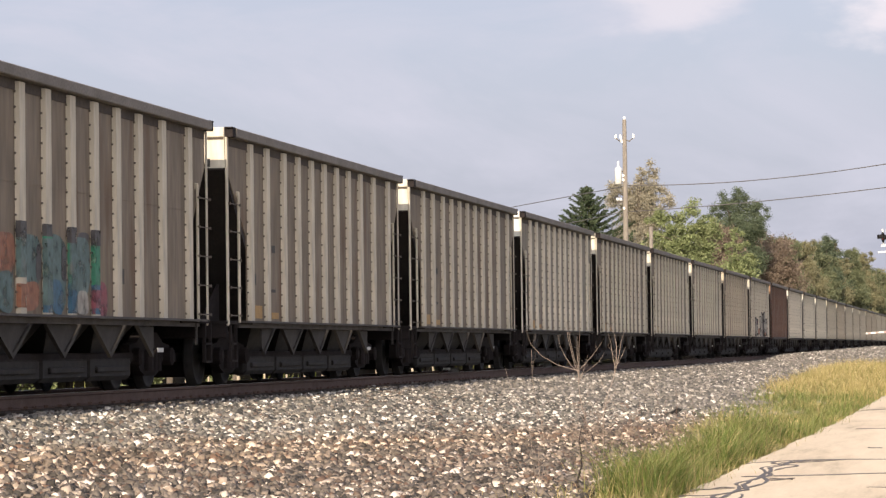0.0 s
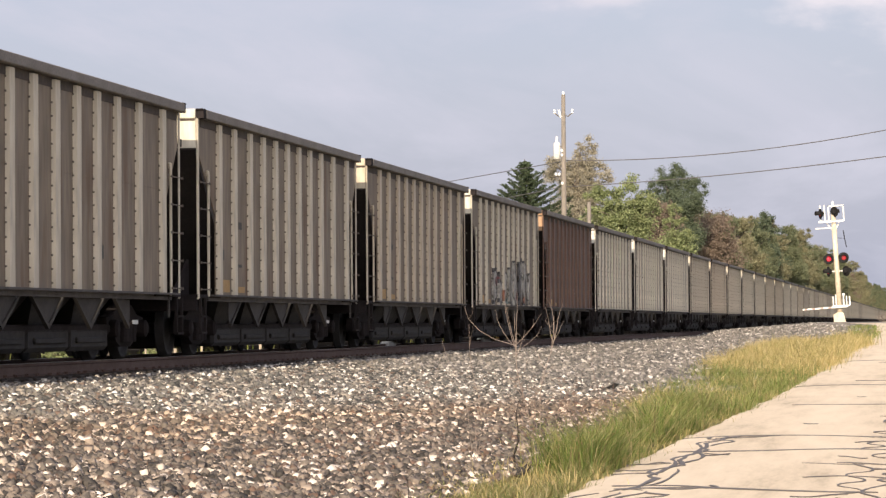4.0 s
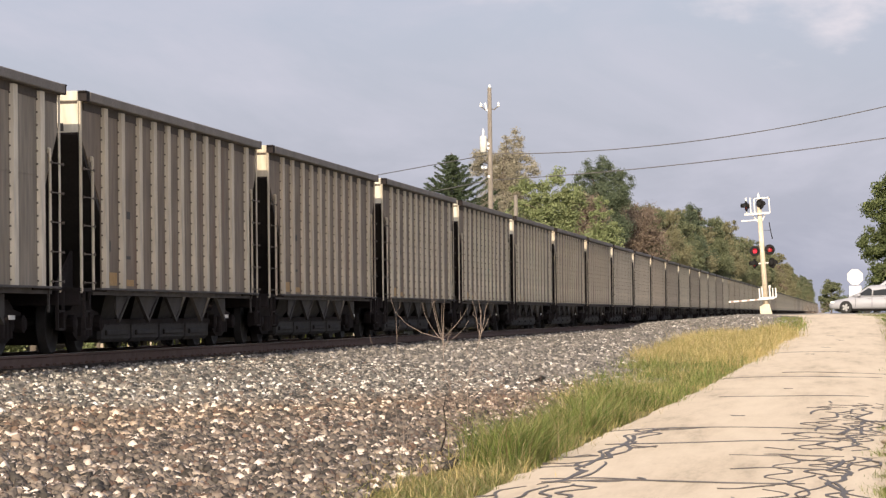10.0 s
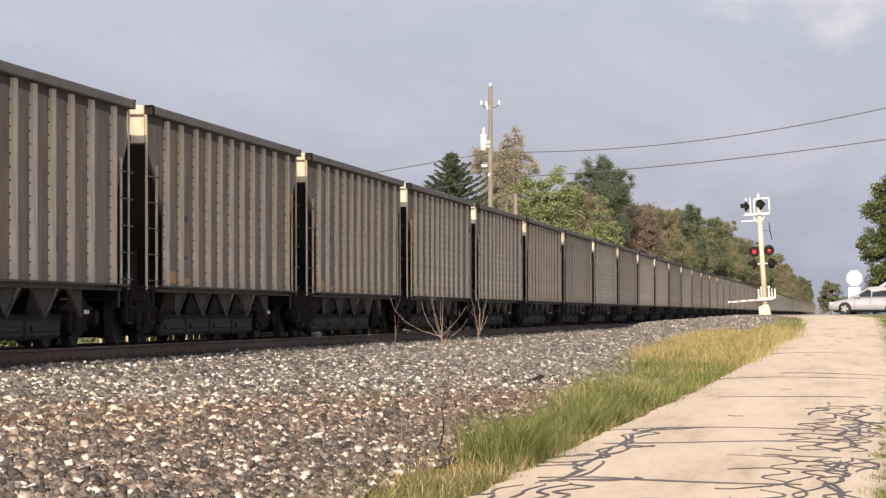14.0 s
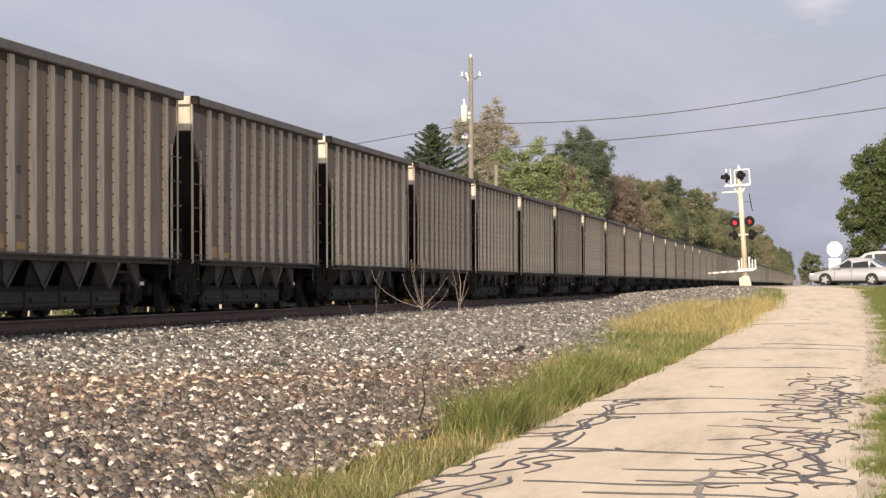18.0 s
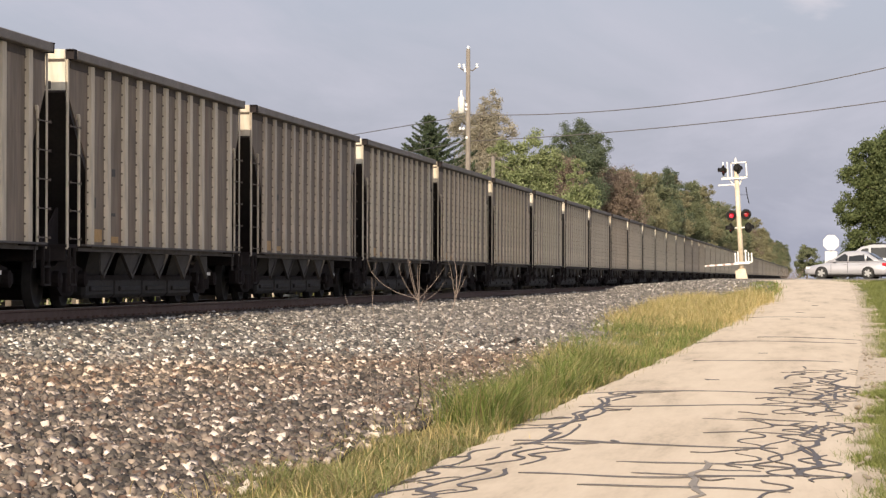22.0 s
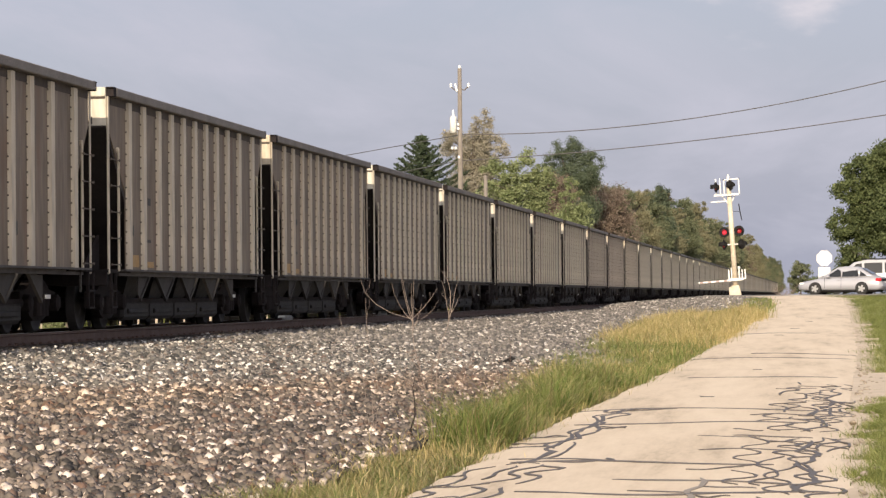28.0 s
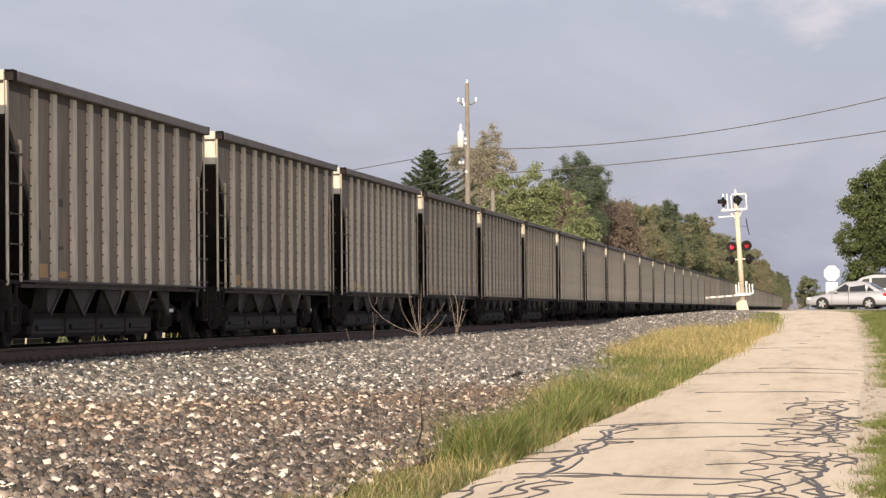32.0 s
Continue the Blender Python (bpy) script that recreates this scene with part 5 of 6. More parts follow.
# ---- dry weeds ----
def weed(name, label, m, stems, seed, mat, category="weed"):
    """Dead stalks: each stem (lean x, lean y, height, radius, twigs)."""
    r = random.Random(seed)
    w = thing(name, label, category, m)
    for lx, ly, h, rad, twigs in stems:
        pts, p = [], Vector((r.uniform(-0.08, 0.08), r.uniform(-0.08, 0.08), -0.05))
        for i in range(6):
            k = i / 5
            pts.append(p + Vector((lx * (1 - (1 - k) ** 2.2), ly * k, h * 1.08 * k)) + Vector((r.uniform(-1, 1), r.uniform(-1, 1), 0)) * 0.02)
        rad *= 0.85
        stalk = part("stalk", Shape().tube(pts, [rad * (1 - 0.65 * i / 5) for i in range(6)], 5), mat, w)
        for _ in range(twigs):
            k = r.uniform(0.25, 0.9)
            a = pts[int(k * 5)]
            side = r.choice((-1, 1))
            b = a + Vector((side * r.uniform(0.06, 0.22), r.uniform(-0.1, 0.1), r.uniform(0.12, 0.32)))
            part("twig", Shape().tube([a, (a + b) / 2 + Vector((side * 0.03, 0, -0.03)), b], [rad * 0.5, rad * 0.4, rad * 0.2], 4), mat, stalk)
    return w


def stand(x, y, dz=0.0):
    return pose(x, y, ground_z(x, y) + dz)


def branched(label, m, stems, seed, mat):
    """A dead bush: stems (foot, sway, height, radius, branches), each branch (from what height, reach, rise, bend)."""
    r = random.Random(seed)
    w = thing("dead_weed", label, "weed", m)
    for foot, sway, h, rad, branches in stems:
        def on(k):
            return Vector((foot + sway * k ** 1.4 + 0.025 * math.sin(7 * k + foot * 9), 0.06 * math.sin(4 * k + seed), -0.05 + (h + 0.05) * k))
        rad *= 0.82
        stalk = part("stalk", Shape().tube([on(i / 8) for i in range(9)], [rad * (1 - 0.55 * i / 8) for i in range(9)], 6), mat, w)
        for k, reach, rise, bend in branches:
            a, y = on(k), r.uniform(-0.2, 0.2)
            pts = [a + Vector((reach * (q + bend * q * (1 - q)), y * q, rise * (q - bend * 0.8 * q * (1 - q)))) + Vector((r.uniform(-1, 1), 0, r.uniform(-1, 1))) * 0.008 for q in (0, 0.25, 0.5, 0.75, 1)]
            part("twig", Shape().tube(pts, [rad * (0.62 - 0.40 * i / 4) for i in range(5)], 5), mat, stalk)
            if abs(rise) > 0.3 and r.random() < 0.6:
                b = pts[r.choice((2, 3))]
                part("twig", Shape().tube([b, b + Vector((r.choice((-1, 1)) * 0.05, 0, 0.06)), b + Vector((r.uniform(-0.10, 0.10), 0, 0.15))], [rad * 0.35, rad * 0.3, rad * 0.15], 4), mat, stalk)
    return w


branched("tall bare dead weed with a fan of bent twigs", stand(-4.70, 40.3), [
    (0.0, -0.17, 1.16, 0.0085, ((0.97, -0.66, 0.50, 0.75), (0.95, -0.27, 0.46, 0.5), (1.0, -0.12, 0.55, 0.2), (0.93, -0.16, 0.62, 0.3), (0.9, 0.02, 0.70, 0.1), (0.97, 0.30, 0.38, 0.2), (0.9, 0.30, 0.30, 0.3), (0.85, 0.13, 0.32, 0.2), (0.97, -0.02, 0.42, 0.2), (0.6, 0.12, 0.3, 0.2), (0.45, -0.14, 0.25, 0.2), (0.25, -0.28, 0.30, 0.3))),
    (0.10, 0.20, 1.20, 0.0095, ((1.0, 0.10, 0.42, -0.3), (0.95, -0.08, 0.45, 0.0), (0.9, 0.03, 0.40, 0.1), (0.97, 0.12, 0.25, 0.1), (0.7, -0.10, 0.25, 0.2), (0.6, 0.16, 0.22, 0.2), (0.4, -0.16, 0.2, 0.2), (1.0, -0.16, 0.52, -0.9))),
    (0.06, 0.10, 0.80, 0.006, ((0.7, -0.12, 0.2, 0.2), (0.5, 0.12, 0.2, 0.2)))], 2, M_STALK)
branched("thin pale stalks leaning over the stones", stand(-5.35, 40.8), [(0.0, -0.16, 1.30, 0.005, ((0.8, 0.06, 0.25, 0.1),)), (-0.12, -0.35, 1.10, 0.005, ())], 3, M_STALK)
branched("thin reddish weed on the ballast slope", stand(-4.05, 43.5), [(0.0, -0.22, 1.05, 0.005, ((0.6, 0.1, 0.2, 0.2), (0.8, -0.08, 0.2, 0.2))), (0.15, -0.10, 0.95, 0.0045, ((0.7, 0.1, 0.2, 0.2),)), (0.3, -0.02, 0.85, 0.004, ())], 5, M_REDSTALK)
weed("dead_weed", "bushy brown dead weed beside the grass", stand(-3.95, 38.6), [(-0.30 + 0.07 * i, 0.05, 0.50 + 0.06 * (i % 4), 0.0035, 5) for i in range(11)], 4, M_REDSTALK)
weed("dead_weed", "brown dead twigs round the foot of the bare bush", stand(-4.50, 39.2), [(-0.35 + 0.09 * i, 0.05, 0.45 + 0.09 * (i % 5), 0.004, 4) for i in range(10)], 14, M_REDSTALK)
weed("dead_weed", "low reddish dead weed on the ballast", stand(-4.25, 42), [(-0.3 + 0.10 * i, 0.05, 0.34 + 0.07 * (i % 3), 0.0035, 4) for i in range(9)], 6, M_REDSTALK)
weed("dead_weed", "thin dry weed among the stones", stand(-4.45, 33.5), [(0.04, 0, 0.52, 0.006, 2), (-0.1, 0, 0.35, 0.005, 2), (0.12, 0, 0.42, 0.005, 1)], 8, M_STALK)
weed("dead_weed", "dark brown upright dead stem", stand(-4.25, 35.2), [(0.04, 0, 0.66, 0.0145, 0)], 9, M_DARKSTALK)
weed("dead_weed", "pale broken stalk lying over the stones", stand(-5.05, 37.0), [(-0.22, 0, 0.28, 0.007, 0)], 13, M_STALK)
weed("dead_weed", "thin dark stem at the grass edge", stand(-4.25, 27.6), [(0.01, 0, 0.34, 0.006, 1)], 10, M_DARKSTALK)
weed("dead_weed", "pale bent straw stalk", stand(-4.10, 37.0), [(0.03, 0, 0.42, 0.008, 0), (-0.3, 0, 0.4, 0.006, 1)], 12, M_STALK)
s = Shape().prism([(-0.16, 0.0), (0.02, 0.0), (0.17, 0.13), (0.10, 0.16), (-0.08, 0.07)], -0.02, 0.02, 1)
part("torn_scrap", s, M_BLACK, thing("rubber_scrap", "black scrap of rubber standing in the ballast", "debris", stand(-5.35, 58, 0.02)))

# low things beyond the rails, seen under the wagons
for y, hi in ((61.1, 0.20), (63.0, 0.16), (65.6, 0.14), (68.1, 0.20), (70.3, 0.13), (72.2, 0.19), (74.3, 0.19), (77.7, 0.12), (81.1, 0.20), (86.3, 0.15), (89.7, 0.18), (100.1, 0.14)):
    st = thing("wooden_stub", "short pale wooden stub beside the far rail", "stub", pose(-14.75, y, -0.2, 0, rng.uniform(-6, 6), rng.uniform(0, 90)), group="stubs beside the track")
    part("stake", Shape().box(-0.018, 0.018, -0.03, 0.03, -0.05, 0.15 + hi * 0.6, 0.006), M_STUB, st)
for y, wide, mat, lab in ((84.2, 0.27, M_WHITE, "white"), (103.0, 0.40, M_WHITE, "white"), (119.4, 0.6, M_STUB, "pale"), (107.9, 0.55, M_REFLECT, "yellow")):
    mk = thing("track_marker", lab + " low marker block between the rails", "marker", pose(-13.4, y, -0.19))
    part("block", Shape().box(-0.12, 0.12, -wide * 2.0, wide * 2.0, -0.03, 0.25, 0.04), mat, mk)
post = thing("wooden_post", "short brown wooden post beyond the track", "post", pose(-15.2, 61.75, -0.25))
part("stake", Shape().box(-0.06, 0.06, -0.06, 0.06, -0.05, 0.42, 0.02), M_BARK, post)
post = thing("wooden_post", "short brown wooden post beyond the track", "post", pose(-15.0, 66.4, -0.25))
part("stake", Shape().box(-0.05, 0.05, -0.05, 0.05, -0.05, 0.36, 0.02), M_BARK, post)


# ---- trees ----
def leaf_cloud(rng, centres, radii, per, size, flat=0.75):
    """Many small two-triangle leaves round clump centres."""
    c = np.repeat(np.asarray(centres), per, 0)
    r = np.repeat(np.asarray(radii), per)
    n = len(c)
    d = rng.normal(size=(n, 3))
    d /= np.linalg.norm(d, axis=1, keepdims=True)
    d *= np.clip(np.abs(rng.normal(0, 0.55, n)) + 0.2, 0, 1)[:, None] * r[:, None]
    d[:, 2] *= flat
    p = c + d
    a = rng.normal(size=(n, 3))
    a /= np.linalg.norm(a, axis=1, keepdims=True)
    b = np.cross(a, rng.normal(size=(n, 3)))
    b /= np.linalg.norm(b, axis=1, keepdims=True)
    s = size * (0.6 + 0.8 * rng.random(n))[:, None]
    fold = np.cross(a, b) * s * 0.25
    v = np.stack([p - a * s, p - b * s * 0.55 + fold, p + a * s, p + b * s * 0.55 + fold], 1)
    return v.reshape(-1, 3), np.arange(4 * n).reshape(-1, 4)


def broadleaf(name, label, mat, height, radius, base, clumps, per, size, seed, gaps=0.0, lopsided=0.25, boxy=False, lobes=()):
    """A tree with tapered trunk, limbs and a crown of leaf clumps, rooted at the origin. lobes (x, height, radius, half height) shape the crown."""
    r = np.random.default_rng(seed)
    t = thing(name, label, "tree")
    s = Shape()
    s.tube([(0, 0, -0.3), (0.05, 0, height * 0.25), (0.12 * radius * 0.3, 0.1, height * 0.55), (0, 0, height * 0.88)], [height * 0.024, height * 0.018, height * 0.012, 0.03], 8)
    centres, radii = [], []
    mid = (base + height) / 2
    half = (height - base) / 2
    share = np.array([q[2] * q[2] * q[3] for q in lobes]) if lobes else None
    while len(centres) < clumps:
        p = r.uniform(-1, 1, 3)
        q = np.linalg.norm(p) if not boxy else float((np.abs(p) ** 3.2).sum()) ** (1 / 3.2)
        if q > 1 or q < 0.35 - gaps * 0.2:
            continue
        bump = 1 + lopsided * noise.noise((p[0] * 1.7 + seed, p[1] * 1.7, p[2] * 1.7))
        if lobes:
            lx, lz, lr, lh = lobes[r.choice(len(lobes), p=share / share.sum())]
            bump = 1 + lopsided * 0.5 * noise.noise((p[0] * 2.3 + lx, p[1] * 2.3 + seed, p[2] * 2.3))
            centres.append((lx + p[0] * lr * 0.85 * bump, (lz * 7.3 % 2 - 1) * lr * 0.4 + p[1] * lr * 0.85, lz + p[2] * lh * 0.85 * bump))
            radii.append(min(lr, 1.9) * r.uniform(0.30, 0.52) * (1 - gaps * 0.3))
            continue
        wide = 1.0 - 0.25 * max(0, p[2])
        centres.append((p[0] * radius * wide * bump * 0.86, p[1] * radius * wide * bump * 0.86, mid + p[2] * half * 0.9 * bump))
        radii.append(radius * r.uniform(0.20, 0.36) * (1 - gaps * 0.3) * (0.55 if boxy else 1))
    for c in centres[:: max(1, clumps // 22)]:
        z0 = max(base * 0.8, min(height * 0.75, c[2] - 0.45 * math.hypot(c[0], c[1])))
        s.tube([(0, 0, z0), (c[0] * 0.5, c[1] * 0.5, (z0 + c[2]) / 2 + 0.1), c], [height * 0.009, height * 0.005, 0.015], 5)
    part("trunk", s, M_BARK, t)
    v, f = leaf_cloud(r, centres, radii, per, size)
    part("crown", array_mesh("crown", v, f, mat), mat, t)
    return t


def conifer(name, label, mat, height, radius, seed):
    """A spruce with whorls of upswept boughs, each a narrow spray of needles."""
    r = np.random.default_rng(seed)
    t = thing(name, label, "tree")
    s = Shape().tube([(0, 0, -0.3), (0, 0, height * 0.5), (0, 0, height)], [0.20, 0.12, 0.02], 8)
    verts, faces, o = [], [], 0
    for level in range(185):
        k = (level / 185) ** 0.8
        z = height * (0.12 + 0.865 * k)
        a = level * 2.4 + r.uniform(-0.4, 0.4)
        rr = (radius * (1 - k) ** 0.92 + 0.12) * r.uniform(0.62, 1.12)
        lift = r.uniform(0.28, 0.55)
        cs, rad = [], []
        for q in np.linspace(0.15, 1, max(6, int(rr * 9))):
            cs.append((math.cos(a) * rr * q, math.sin(a) * rr * q, z + rr * (lift * q * q - 0.12 * q)))
            rad.append(0.11 + 0.17 * math.sqrt(rr) * (1.05 - q))
        s.tube([(0, 0, z), cs[len(cs) // 2], cs[-1]], [0.03, 0.02, 0.006], 4)
        v, f = leaf_cloud(r, cs, rad, 22, 0.055, 0.6)
        verts.append(v)
        faces.append(f + o)
        o += len(v)
    part("trunk", s, M_BARK, t)
    part("crown", array_mesh("crown", np.concatenate(verts), np.concatenate(faces), mat), mat, t)
    return t


def root(ob, x, y, spin=0):
    ob.matrix_basis = pose(x, y, ground_z(x, y) - 0.05, 0, 0, spin)
    return ob


root(conifer("spruce_tree", "dark green spruce with a pointed crown", M_LEAF["conifer"], 11.6, 7.6, 1), -24.75, 211)
root(broadleaf("autumn_tree", "thin-crowned tree with brown turning leaves", M_LEAF["autumn"], 13.4, 2.2, 3.0, 620, 100, 0.056, 2, 0.30, 0.6,
               lobes=((0.50, 12.2, 0.95, 1.3), (-1.15, 10.9, 1.15, 1.4), (1.25, 10.7, 1.15, 1.5), (0.05, 10.4, 1.35, 1.6), (0.1, 7.9, 2.1, 2.2), (0.2, 5.0, 2.0, 2.0))), -22.0, 216)
root(broadleaf("oak_tree", "dark green broad oak tree", M_LEAF["oak"], 16.4, 3.6, 6.0, 330, 170, 0.075, 3, 0.1, 0.6,
               lobes=((-0.3, 15.4, 1.7, 1.5), (-2.1, 14.2, 1.3, 1.2), (1.3, 14.7, 1.5, 1.4), (2.4, 13.5, 1.2, 1.4), (0.3, 12.9, 3.0, 1.9), (0.2, 9.6, 3.1, 2.4))), -23.9, 330)
root(broadleaf("light_green_tree", "bright light-green leafy tree", M_LEAF["light"], 10.4, 2.3, 1.2, 340, 130, 0.072, 4, 0.1, 0.9,
               lobes=((-1.35, 8.8, 0.95, 1.5), (-0.3, 8.6, 0.95, 1.6), (0.75, 9.2, 1.1, 1.6), (1.75, 8.2, 1.05, 1.6), (0.1, 6.8, 2.4, 2.0), (0.0, 4.2, 2.4, 2.0))), -18.75, 210)
root(broadleaf("light_green_tree", "lower light-green leafy tree", M_LEAF["light"], 9.3, 1.7, 1.0, 200, 120, 0.07, 5, 0.1, 0.9,
               lobes=((-0.2, 8.3, 0.85, 1.3), (0.7, 7.5, 0.8, 1.3), (0.0, 6.0, 1.5, 1.8), (0.2, 4.0, 1.7, 1.9))), -16.9, 234)
root(broadleaf("reddish_tree", "tree turning reddish brown", M_LEAF["red"], 13.0, 3.0, 2.5, 220, 120, 0.085, 6, 0.25, 0.5), -24.2, 312)
root(broadleaf("reddish_tree", "broad tree turning reddish brown", M_LEAF["red"], 12.8, 3.6, 2.5, 220, 120, 0.085, 7, 0.2, 0.4), -20.8, 338)
root(broadleaf("maple_tree", "large full maple tree with deep green leaves", M_LEAF["maple"], 11.6, 5.4, 1.0, 1700, 130, 0.10, 8, 0.0, 0.4,
               lobes=((-4.2, 7.6, 1.5, 1.5), (-4.6, 5.2, 1.4, 1.5), (-3.2, 9.2, 1.6, 1.4), (-1.2, 10.1, 1.8, 1.5), (1.3, 10.2, 2.0, 1.5), (-4.0, 3.0, 1.4, 1.3), (-3.2, 1.6, 1.4, 1.2), (-0.6, 6.0, 4.0, 3.8), (3.4, 7.0, 3.0, 3.4), (2.4, 3.2, 3.2, 2.6))), 6.9, 250)
root(broadleaf("bush", "small round green bush beyond the crossing", M_LEAF["mid"], 3.0, 1.15, 0.3, 60, 80, 0.08, 9, 0.0, 0.3), -1.15, 262)
for k, (x, y, h) in enumerate(((2.2, 268, 2.2), (4.6, 264, 2.6), (7.5, 262, 2.8), (10.5, 266, 2.6), (0.6, 300, 2.0))):
    root(broadleaf("bush", "dense green bush behind the parked cars", M_LEAF["maple"], h, 1.8, 0.2, 60, 80, 0.09, 40 + k, 0.0, 0.3), x, y)
root(broadleaf("bush", "low green bush seen under the train", M_LEAF["light"], 0.75, 0.50, 0.02, 60, 90, 0.03, 10, 0.0, 0.3), -14.95, 58.2)
root(broadleaf("bush", "small green bush beside a post beyond the track", M_LEAF["light"], 0.6, 0.28, 0.02, 40, 70, 0.028, 12, 0.0, 0.3), -14.95, 64.7)
root(broadleaf("bush", "low green bush beyond the track", M_LEAF["light"], 0.85, 0.6, 0.05, 30, 60, 0.035, 11, 0.0, 0.3), -15.6, 53.5)
weed("dry_brush", "brown dry brush beyond the crossing", pose(-2.2, 245, ground_z(-2.2, 245)), [(-1.0 + 0.1 * i, 0.2, 0.6 + 0.1 * (i % 5), 0.015, 6) for i in range(20)], 30, M_STALK, "brush")

# the wood along the far side of the track
def lumps(seed):
    """Lobes of an uneven woodland crown 12 m high."""
    r = random.Random(seed)
    return [(r.uniform(-2.3, 2.3) * (1 - 0.5 * q), 2.6 + 7.9 * q + r.uniform(-0.5, 0.5), r.uniform(1.2, 1.9) * (1.15 - 0.35 * q), r.uniform(1.2, 1.8)) for q in (0, 0.1, 0.2, 0.35, 0.5, 0.6, 0.75, 0.85, 1.0)]


kinds = [broadleaf("woodland_tree", "%s tree of the trackside wood" % lab, M_LEAF[k], 12.0, 3.9, 1.2, 230, 150, 0.08, 20 + i, 0.1, 0.6, lobes=lumps(i))
         for i, (k, lab) in enumerate((("mid", "green"), ("yellow", "yellowing"), ("red", "reddish"), ("oak", "dark green"), ("mid", "green broad"), ("yellow", "golden")))]
for k in kinds:
    tagged(k, group="trees of the trackside wood")
WOOD_TOP = ((330, 13.2), (370, 13.2), (430, 14.2), (480, 15.4), (620, 17.2), (850, 18.0), (1100, 18.5), (1800, 17.5))
rng = random.Random(8)
placed = 0
y = 342.0
while y < 1900:
    for row in range(2):
        x = -20.5 - row * rng.uniform(5, 9) + rng.uniform(-1.2, 1.2)
        h = along(WOOD_TOP, y) * rng.uniform(0.82, 1.06) * (1.0 if row == 0 else 1.05)
        s = h / 12.0
        pick = rng.choice((0, 0, 1, 2, 3, 4, 5, 4, 0, 3))
        m = pose(x, y + rng.uniform(-3, 3), ground_z(x, y) - 0.1, 0, 0, rng.uniform(0, 360)) @ Matrix.Diagonal((s * rng.uniform(0.9, 1.15), s * rng.uniform(0.9, 1.15), s, 1))
        if placed < len(kinds):
            kinds[placed].matrix_basis = m
        else:
            copy_thing(kinds[pick], m) if kinds[pick].scale[0] == 1 else copy_thing(kinds[pick], m @ Matrix.Diagonal((*[1 / c for c in kinds[pick].scale], 1)))
        placed += 1
    y += (7 if y < 520 else 14 if y < 900 else 34) * rng.uniform(0.8, 1.2)


# ---- pole and wires ----
pole = thing("utility_pole", "weathered wooden utility pole with a white transformer", "utility pole", pose(-17.41, 165, -0.7))
part("shaft", Shape().tube([(0, 0, -0.3), (0, 0, 6), (0, 0, 12.5)], [0.155, 0.135, 0.10], 12), M_POLE, pole, smooth=True)
part("cap_insulator", Shape().turned([(0.04, 12.5), (0.065, 12.55), (0.065, 12.60), (0.03, 12.66)], 12), M_PORCELAIN, pole)
for side in (-1, 1):
    b = part("bracket", Shape().tube([(0, 0, 11.5), (side * 0.22, 0, 11.42), (side * 0.42, 0, 11.58)], 0.03, 6), M_BARK, pole)
    part("insulator", Shape().turned([(0.03, 11.56), (0.07, 11.60), (0.04, 11.66), (0.07, 11.71), (0.03, 11.78)], 12, 2, (side * 0.44, 0, 0)), M_PORCELAIN, b)
part("cutout", Shape().tube([(-0.12, -0.1, 11.35), (-0.22, -0.1, 11.75)], 0.05, 8), M_PORCELAIN, pole)
can = part("transformer", Shape().turned([(0.12, 9.30), (0.17, 9.33), (0.17, 10.05), (0.15, 10.12), (0.06, 10.14)], 18, 2, (-0.33, -0.05, 0)), M_WHITE, pole, "white transformer can", smooth=True)
part("bushing", Shape().turned([(0.05, 10.12), (0.07, 10.20), (0.04, 10.26), (0.06, 10.32), (0.03, 10.45)], 10, 2, (-0.33, -0.05, 0)), M_PORCELAIN, can)
part("hanger", Shape().box(-0.20, -0.05, -0.06, 0.06, 9.4, 9.46).box(-0.20, -0.05, -0.06, 0.06, 9.9, 9.96), M_BARK, pole)
for x, z in ((-0.38, 8.55), (-0.22, 8.55), (-0.08, 9.72), (-0.08, 9.5), (-0.06, 8.1)):
    part("insulator", Shape().turned([(0.03, z - 0.07), (0.065, z - 0.03), (0.065, z + 0.03), (0.03, z + 0.07)], 10, 2, (x, -0.1, 0)), M_PORCELAIN, pole)
part("arm", Shape().box(-0.42, 0.0, -0.04, 0.0, 8.40, 8.46), M_BARK, pole)
second = thing("utility_pole", "shorter bare wooden pole behind the main one", "utility pole", pose(-16.75, 171, -0.7))
part("shaft", Shape().tube([(0, 0, -0.3), (0, 0, 7.4)], [0.13, 0.10], 10), M_POLE, second, smooth=True)


def wire(label, curve, x0, x1, plan, thick):
    w = thing("overhead_wire", label, "wire")
    pts = []
    for i in range(25):
        x = x0 + (x1 - x0) * i / 24
        pts.append((x, plan[0] * x + plan[1], curve[0] * x * x + curve[1] * x + curve[2]))
    part("strand", Shape().tube(pts, thick, 5), M_WIRE, w)


wire("upper overhead wire sagging across the track", (0.00592, 0.1297, 9.02), -17.46, 9, (-1.10, 146.2), 0.022)
wire("lower overhead wire across the track", (0.00231, 0.0715, 7.79), -17.46, 9, (-1.10, 146.2), 0.022)
wire("overhead wire from the pole to the far side", (0.0, 0.02, 8.85), -17.46, -40, (-2.2, 126.6), 0.022)
wire("lower overhead wire to the far side", (0.0, 0.05, 8.1), -17.46, -40, (-2.2, 126.6), 0.022)


